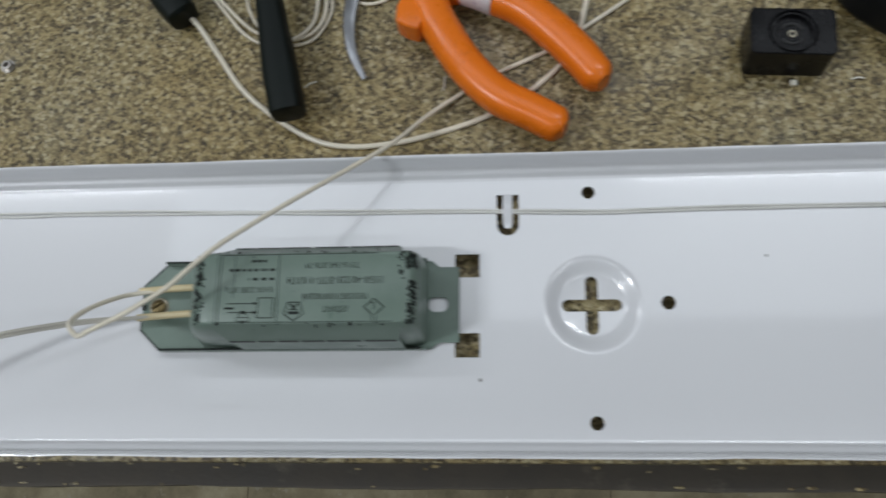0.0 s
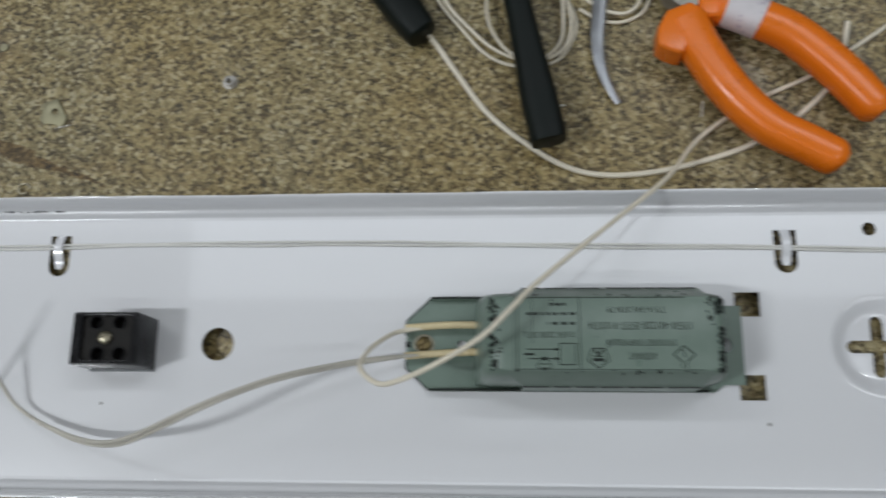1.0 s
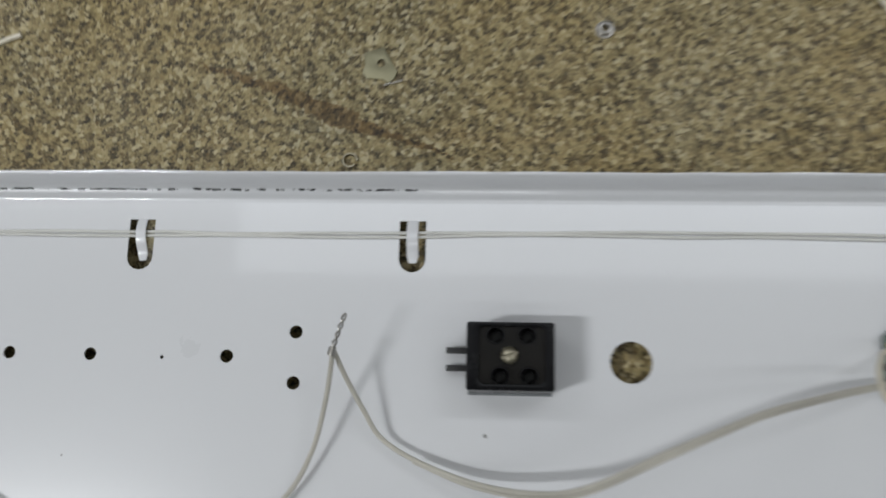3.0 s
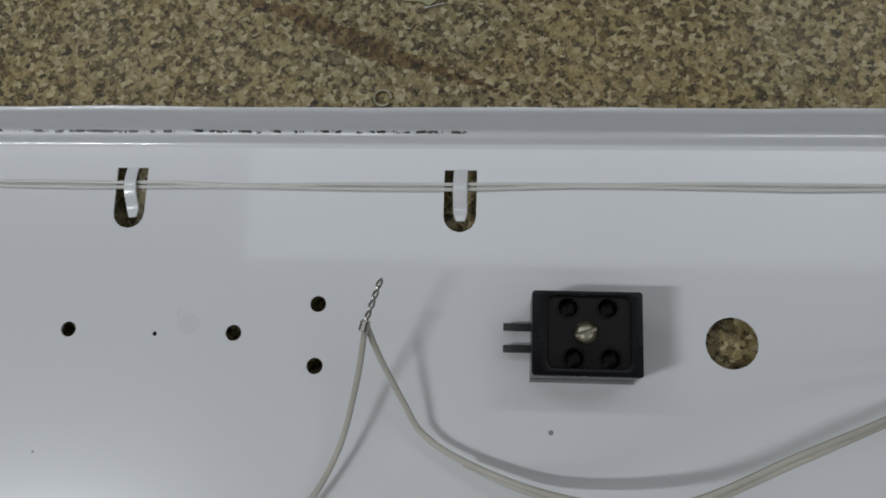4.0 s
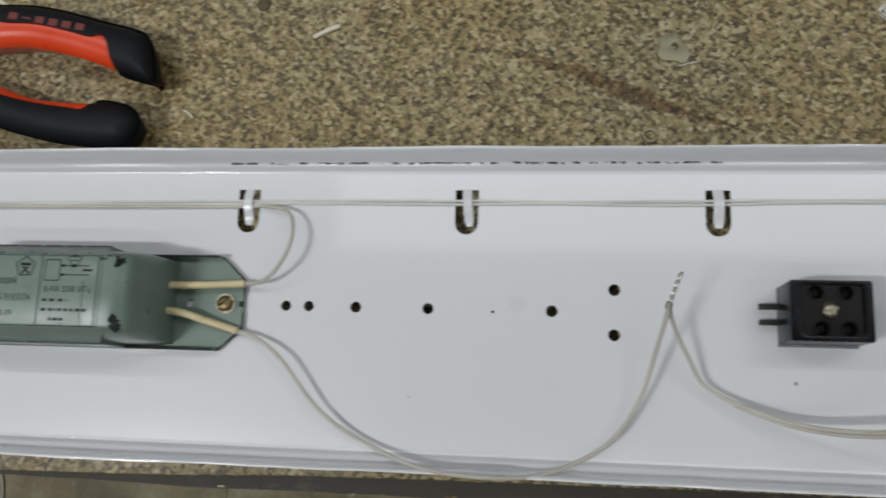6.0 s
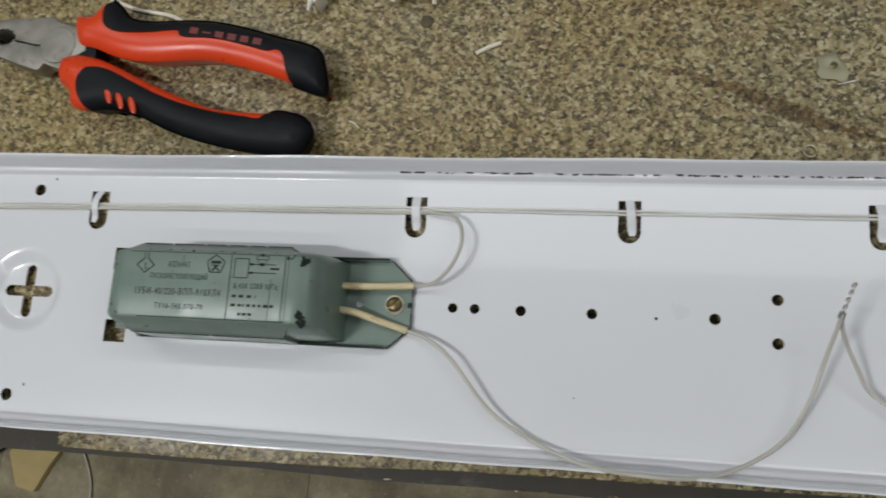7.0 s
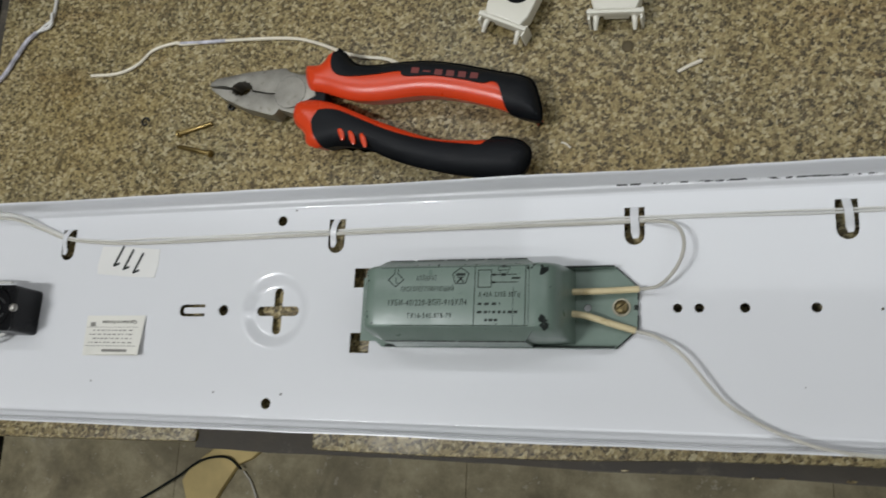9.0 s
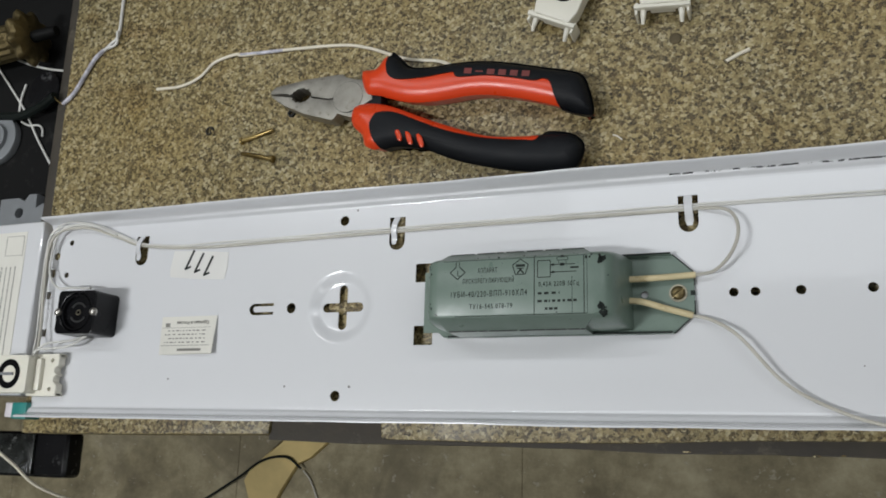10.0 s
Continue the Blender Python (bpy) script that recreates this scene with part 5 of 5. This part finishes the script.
for k in (-1, 0, 1):
    cx, cy = -0.0076 * k, 0.0018 * k - 0.0010
    digit = [(cx - 0.0025, cy - 0.0066, cx + 0.0025, cy + 0.0066, 0.0016), (cx + 0.0027, cy + 0.0063, cx - 0.0016, cy + 0.0044, 0.0014)]
    part("handwritten_digit", bars(bmesh.new(), digit, 0.00040), M["ink"], tp, "black marker digit one")

# ---- clutter past the slab's left end ----
sb = thing("side_board", "dusty black board beside the granite slab", "board", (0, 0, FLOOR))
part("board", block(bmesh.new(), -1.05, 0.045, UP - 0.05, -0.653, 0.80, UP - 0.016, 0.002), M["blackp"], sb)
part("rim", block(bmesh.new(), -0.6525, -0.03, UP - 0.05, -0.6425, 0.80, UP - 0.004, 0.001), M["edge"], sb, "dark worn strip against the slab")
part("stand", block(bmesh.new(), -1.0, 0.10, 0, -0.68, 0.75, UP - 0.05, 0.002), M["edge"], sb)
drv = thing("driver_box", "white enamelled electronic driver box with pale printed label", "driver box", (-0.6555, 0.008, -0.016))
part("case", block(bmesh.new(), -0.030, -0.062, 0, 0.0255, 0.060, 0.030, 0.002, 3), M["white"], drv)
part("label_plate", sheet(bmesh.new(), box2(-0.026, -0.050, 0.012, 0.053), z=0.0304, thick=0.0003), M["paper"], drv, "cream printed label")
pr = bmesh.new()
rows = [(0.010, 0.036 - 0, 0.010, 0.050, 0.0003), (-0.006, 0.036, 0.010, 0.036, 0.0003), (-0.006, 0.050, 0.010, 0.050, 0.0003), (-0.006, 0.036, -0.006, 0.050, 0.0003)]
for k in range(7):
    for s in broken(-0.044, 0.028, 0, 0.0008, 40 + k):
        rows.append((-0.020 + 0.0042 * k, s[0], -0.020 + 0.0042 * k, s[2], 0.0008))
part("small_print", bars(pr, rows, 0.0305), M["faint"], drv)
gp = thing("grey_bracket", "grey moulded plastic bracket with a toothed edge", "bracket", (-0.668, 0.083, -0.016))
part("plate", bevelled(sheet(bmesh.new(), [(-0.03, -0.016), (0.021, -0.016), (0.0215, 0.004), (0.012, 0.006), (0.006, 0.003), (0.0055, 0.014), (-0.002, 0.014), (-0.006, 0.009), (-0.012, 0.012), (-0.03, 0.012)], [circle(-0.010, 0.0, 0.004, 16)], z=0.010, thick=0.008), 0.0006), M["greypl"], gp)
for k in range(9):
    part("tooth", block(bmesh.new(), -0.002 + 0.0026 * k, -0.013, 0.0095, -0.0006 + 0.0026 * k, -0.009, 0.0115), M["greypl"], gp)
sp = thing("brass_spool", "brass fitting with ribbed barrel and star-shaped flange on black board", "fitting", (-0.681, 0.222, -0.016), 4)
def lathe(prof, wave, n=64, z=0.0215):
    """Rings (x, radius, ripple) joined round the x axis; wave is the count of ribs."""
    bm = bmesh.new()
    rr = []
    for x, r, rip in prof:
        ring = []
        for k in range(n):
            a = 2 * math.pi * k / n
            q = r * (1 + rip * math.cos(wave * a))
            ring.append(bm.verts.new((x, q * math.cos(a), z + q * math.sin(a))))
        rr.append(ring)
    for a, b in zip(rr, rr[1:]):
        for k in range(n):
            bm.faces.new((a[k], a[(k + 1) % n], b[(k + 1) % n], b[k]))
    bm.faces.new(rr[0])
    bm.faces.new(rr[-1])
    bmesh.ops.recalc_face_normals(bm, faces=bm.faces)
    return bm


part("barrel", lathe([(-0.060, 0.012, 0.04), (-0.058, 0.0135, 0.05), (-0.012, 0.0135, 0.05), (-0.009, 0.011, 0.0)], 16), M["oldbrass"], sp, "ribbed brass barrel")
part("flange", lathe([(-0.009, 0.012, 0.0), (-0.005, 0.0140, 0.03), (-0.003, 0.0195, 0.10), (0.000, 0.0205, 0.11), (0.003, 0.0180, 0.09), (0.005, 0.010, 0.0)], 9), M["oldbrass"], sp, "star-shaped brass flange")
part("stem", lathe([(0.004, 0.0048, 0.0), (0.026, 0.0042, 0.0), (0.027, 0.0036, 0.0)], 1, 24), M["blackp"], sp, "black stem")
kn = thing("plastic_disc", "round black plastic disc lying on the black board", "disc", (-0.676, 0.184, -0.016))
part("rim", bevelled(disc(bmesh.new(), 0, 0, 0.0, 0.006, 0.0155, 32), 0.0015), M["glossb"], kn)
for pts, r, mt, lbl in (
        ([(-0.76, 0.170, -0.0115), (-0.718, 0.167, -0.0105), (-0.694, 0.1645, -0.009), (-0.674, 0.166, -0.005), (-0.660, 0.168, -0.001), (-0.650, 0.171, 0.002)], 0.0034, "handle", "thick black cable lying over the black board"),
        ([(-0.651, 0.1705, 0.002), (-0.646, 0.166, 0.003), (-0.641, 0.163, 0.002)], 0.0006, "brass", "short bare copper wire end at the cable"),
        ([(-0.740, 0.221, -0.0145), (-0.7265, 0.205, -0.0145), (-0.698, 0.172, -0.0145), (-0.680, 0.146, -0.0145), (-0.661, 0.121, -0.0145)], 0.0009, "wirew", "white wire scrap lying on the black board"),
        ([(-0.724, 0.222, -0.0145), (-0.700, 0.2115, -0.0145), (-0.679, 0.2045, -0.0145), (-0.662, 0.2005, -0.0145)], 0.0009, "wirew", "white wire scrap lying on the black board"),
        ([(-0.703, 0.169, -0.0145), (-0.703, 0.182, -0.0145), (-0.700, 0.194, -0.0145)], 0.0009, "wirew", "white wire scrap lying on the black board"),
        ([(-0.699, 0.162, -0.0145), (-0.691, 0.158, -0.0145), (-0.681, 0.157, -0.0145), (-0.676, 0.153, -0.0145), (-0.675, 0.147, -0.0145)], 0.0008, "wirew", "white wire scrap lying on the black board")):
    cable(lbl, pts, r, mt, (), 8, "wires on the black board")
cable("bluish flecked frayed stretch of wire insulation", [(-0.641, 0.163, 0.0018), (-0.631, 0.171, 0.0020), (-0.622, 0.186, 0.0020), (-0.6155, 0.196, 0.0020), (-0.6085, 0.2022, 0.0018)], 0.0016, "fray", (), 8, "wires on the granite")
M["blackp"].node_tree.nodes["Principled BSDF"].inputs["Specular IOR Level"].default_value = 0.1
rl = thing("grey_reel", "grey plastic reel flange on the black board", "reel", (-0.7185, 0.148, -0.016))
part("flange", bevelled(sheet(bmesh.new(), circle(0, 0, 0.020, 36), [circle(0, 0, 0.011, 28)], z=0.006, thick=0.006), 0.0008), M["greypl"], rl)
part("hub", sheet(bmesh.new(), circle(0, 0, 0.0115, 28), [circle(0, 0, 0.006, 20)], z=0.009, thick=0.009), M["greypl"], rl)
tw = thing("teal_connector", "teal and pink plastic wire connector at the housing's end", "connector", (-0.6335, -0.0635, -0.002))
part("shell", block(bmesh.new(), -0.004, -0.006, 0, 0.009, 0.005, 0.014, 0.001), M["teal"], tw)
part("insert", block(bmesh.new(), -0.012, -0.005, 0, -0.004, 0.005, 0.012, 0.001), M["labelw"], tw)
bx = thing("black_case", "glossy black plastic case hanging below the bench corner", "case", (-0.715, -0.088, -0.14))
part("shell", block(bmesh.new(), -0.08, -0.024, 0.035, 0.036, 0.012, 0.055, 0.006, 3), M["glossb"], bx)
part("lining", block(bmesh.new(), -0.078, -0.022, 0.055, 0.004, 0.010, 0.0575, 0.002), M["crumple"], bx, "crumpled shiny lining")
part("hanger", block(bmesh.new(), -0.055, 0.004, 0.05, -0.040, 0.010, 0.1395, 0.001), M["iron"], bx, "dark metal hanger")
part("hook", block(bmesh.new(), -0.055, 0.004, 0.090, -0.040, 0.140, 0.094, 0.001), M["iron"], bx)

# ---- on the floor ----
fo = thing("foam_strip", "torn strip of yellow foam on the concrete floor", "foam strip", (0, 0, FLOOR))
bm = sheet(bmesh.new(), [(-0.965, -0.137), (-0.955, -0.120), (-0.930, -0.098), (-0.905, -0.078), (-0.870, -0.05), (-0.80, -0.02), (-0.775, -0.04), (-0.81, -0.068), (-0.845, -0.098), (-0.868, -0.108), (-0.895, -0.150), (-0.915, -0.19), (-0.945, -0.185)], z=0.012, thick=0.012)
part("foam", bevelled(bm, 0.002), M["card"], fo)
cable("black cable lying on the concrete floor", [(-1.25, -0.27, FLOOR + 0.004), (-1.08, -0.19, FLOOR + 0.004), (-0.98, -0.135, FLOOR + 0.01), (-0.93, -0.105, FLOOR + 0.018), (-0.885, -0.098, FLOOR + 0.018), (-0.86, -0.115, FLOOR + 0.012)], 0.0020, "handle", (), 8, "cables on the floor")
cable("pale cable lying on the concrete floor", [(-0.86, -0.118, FLOOR + 0.004), (-0.845, -0.135, FLOOR + 0.004), (-0.83, -0.17, FLOOR + 0.004), (-0.825, -0.22, FLOOR + 0.004)], 0.0015, "wireg", (), 8, "cables on the floor")
cable("pale cable hanging past the black case", [(-0.74, -0.080, -0.055), (-0.72, -0.10, -0.07), (-0.70, -0.125, -0.10), (-0.66, -0.15, -0.20), (-0.60, -0.17, -0.40), (-0.56, -0.20, FLOOR + 0.003), (-0.50, -0.30, FLOOR + 0.003)], 0.0013, "wire", (), 8, "cables on the floor")

# ---- the floor's concrete slabs ----
TILE = 0.485
tile_mesh = mesh_of("floor_slab", block(bmesh.new(), 0.0004, 0.0004, -0.0062, TILE - 0.0004, TILE - 0.0004, 0.0, 0.0006, 1), M["concrete"])
for i in range(12):
    for j in range(9):
        ob = new("floor_slab", tile_mesh)
        ob.parent = bpy.data.objects["floor"]
        ob.location = (-2.925 + TILE * i, -2.36 + TILE * j, FLOOR)
# a nut under the jaw and the flecked stretch of the wire behind the pliers
nt = thing("hex_nut", "small dark nut on the granite under the plier jaw", "nut", (-0.442, 0.132, 0))
part("nut_body", bevelled(sheet(bmesh.new(), circle(0, 0, 0.0028, 6), [circle(0, 0, 0.0014, 12)], z=0.0022, thick=0.0022), 0.0003), M["iron"], nt)
cable("flecked bluish stretch wound round the white wire", [(-0.486, 0.1806, 0.0014), (-0.470, 0.1797, 0.0014), (-0.452, 0.1790, 0.0014)], 0.00125, "fray", (), 8, "wires on the granite")
# rounded dark body added to fill an unidentified dark corner
lump = thing("dark_lump", "added dark olive-black rounded body on the granite", "pouch", (-0.006, -0.016, 0.0))
bm = sheet(bmesh.new(), rounded([(0.5130, 0.2100), (0.5220, 0.1720), (0.5360, 0.1530), (0.5620, 0.1380), (0.5950, 0.1340), (0.6350, 0.1500), (0.6500, 0.2000), (0.6350, 0.2500), (0.5600, 0.2550)], 5), z=0.030, thick=0.0296)
part("body", bevelled(bm, 0.008, 4), M["rubber"], lump)
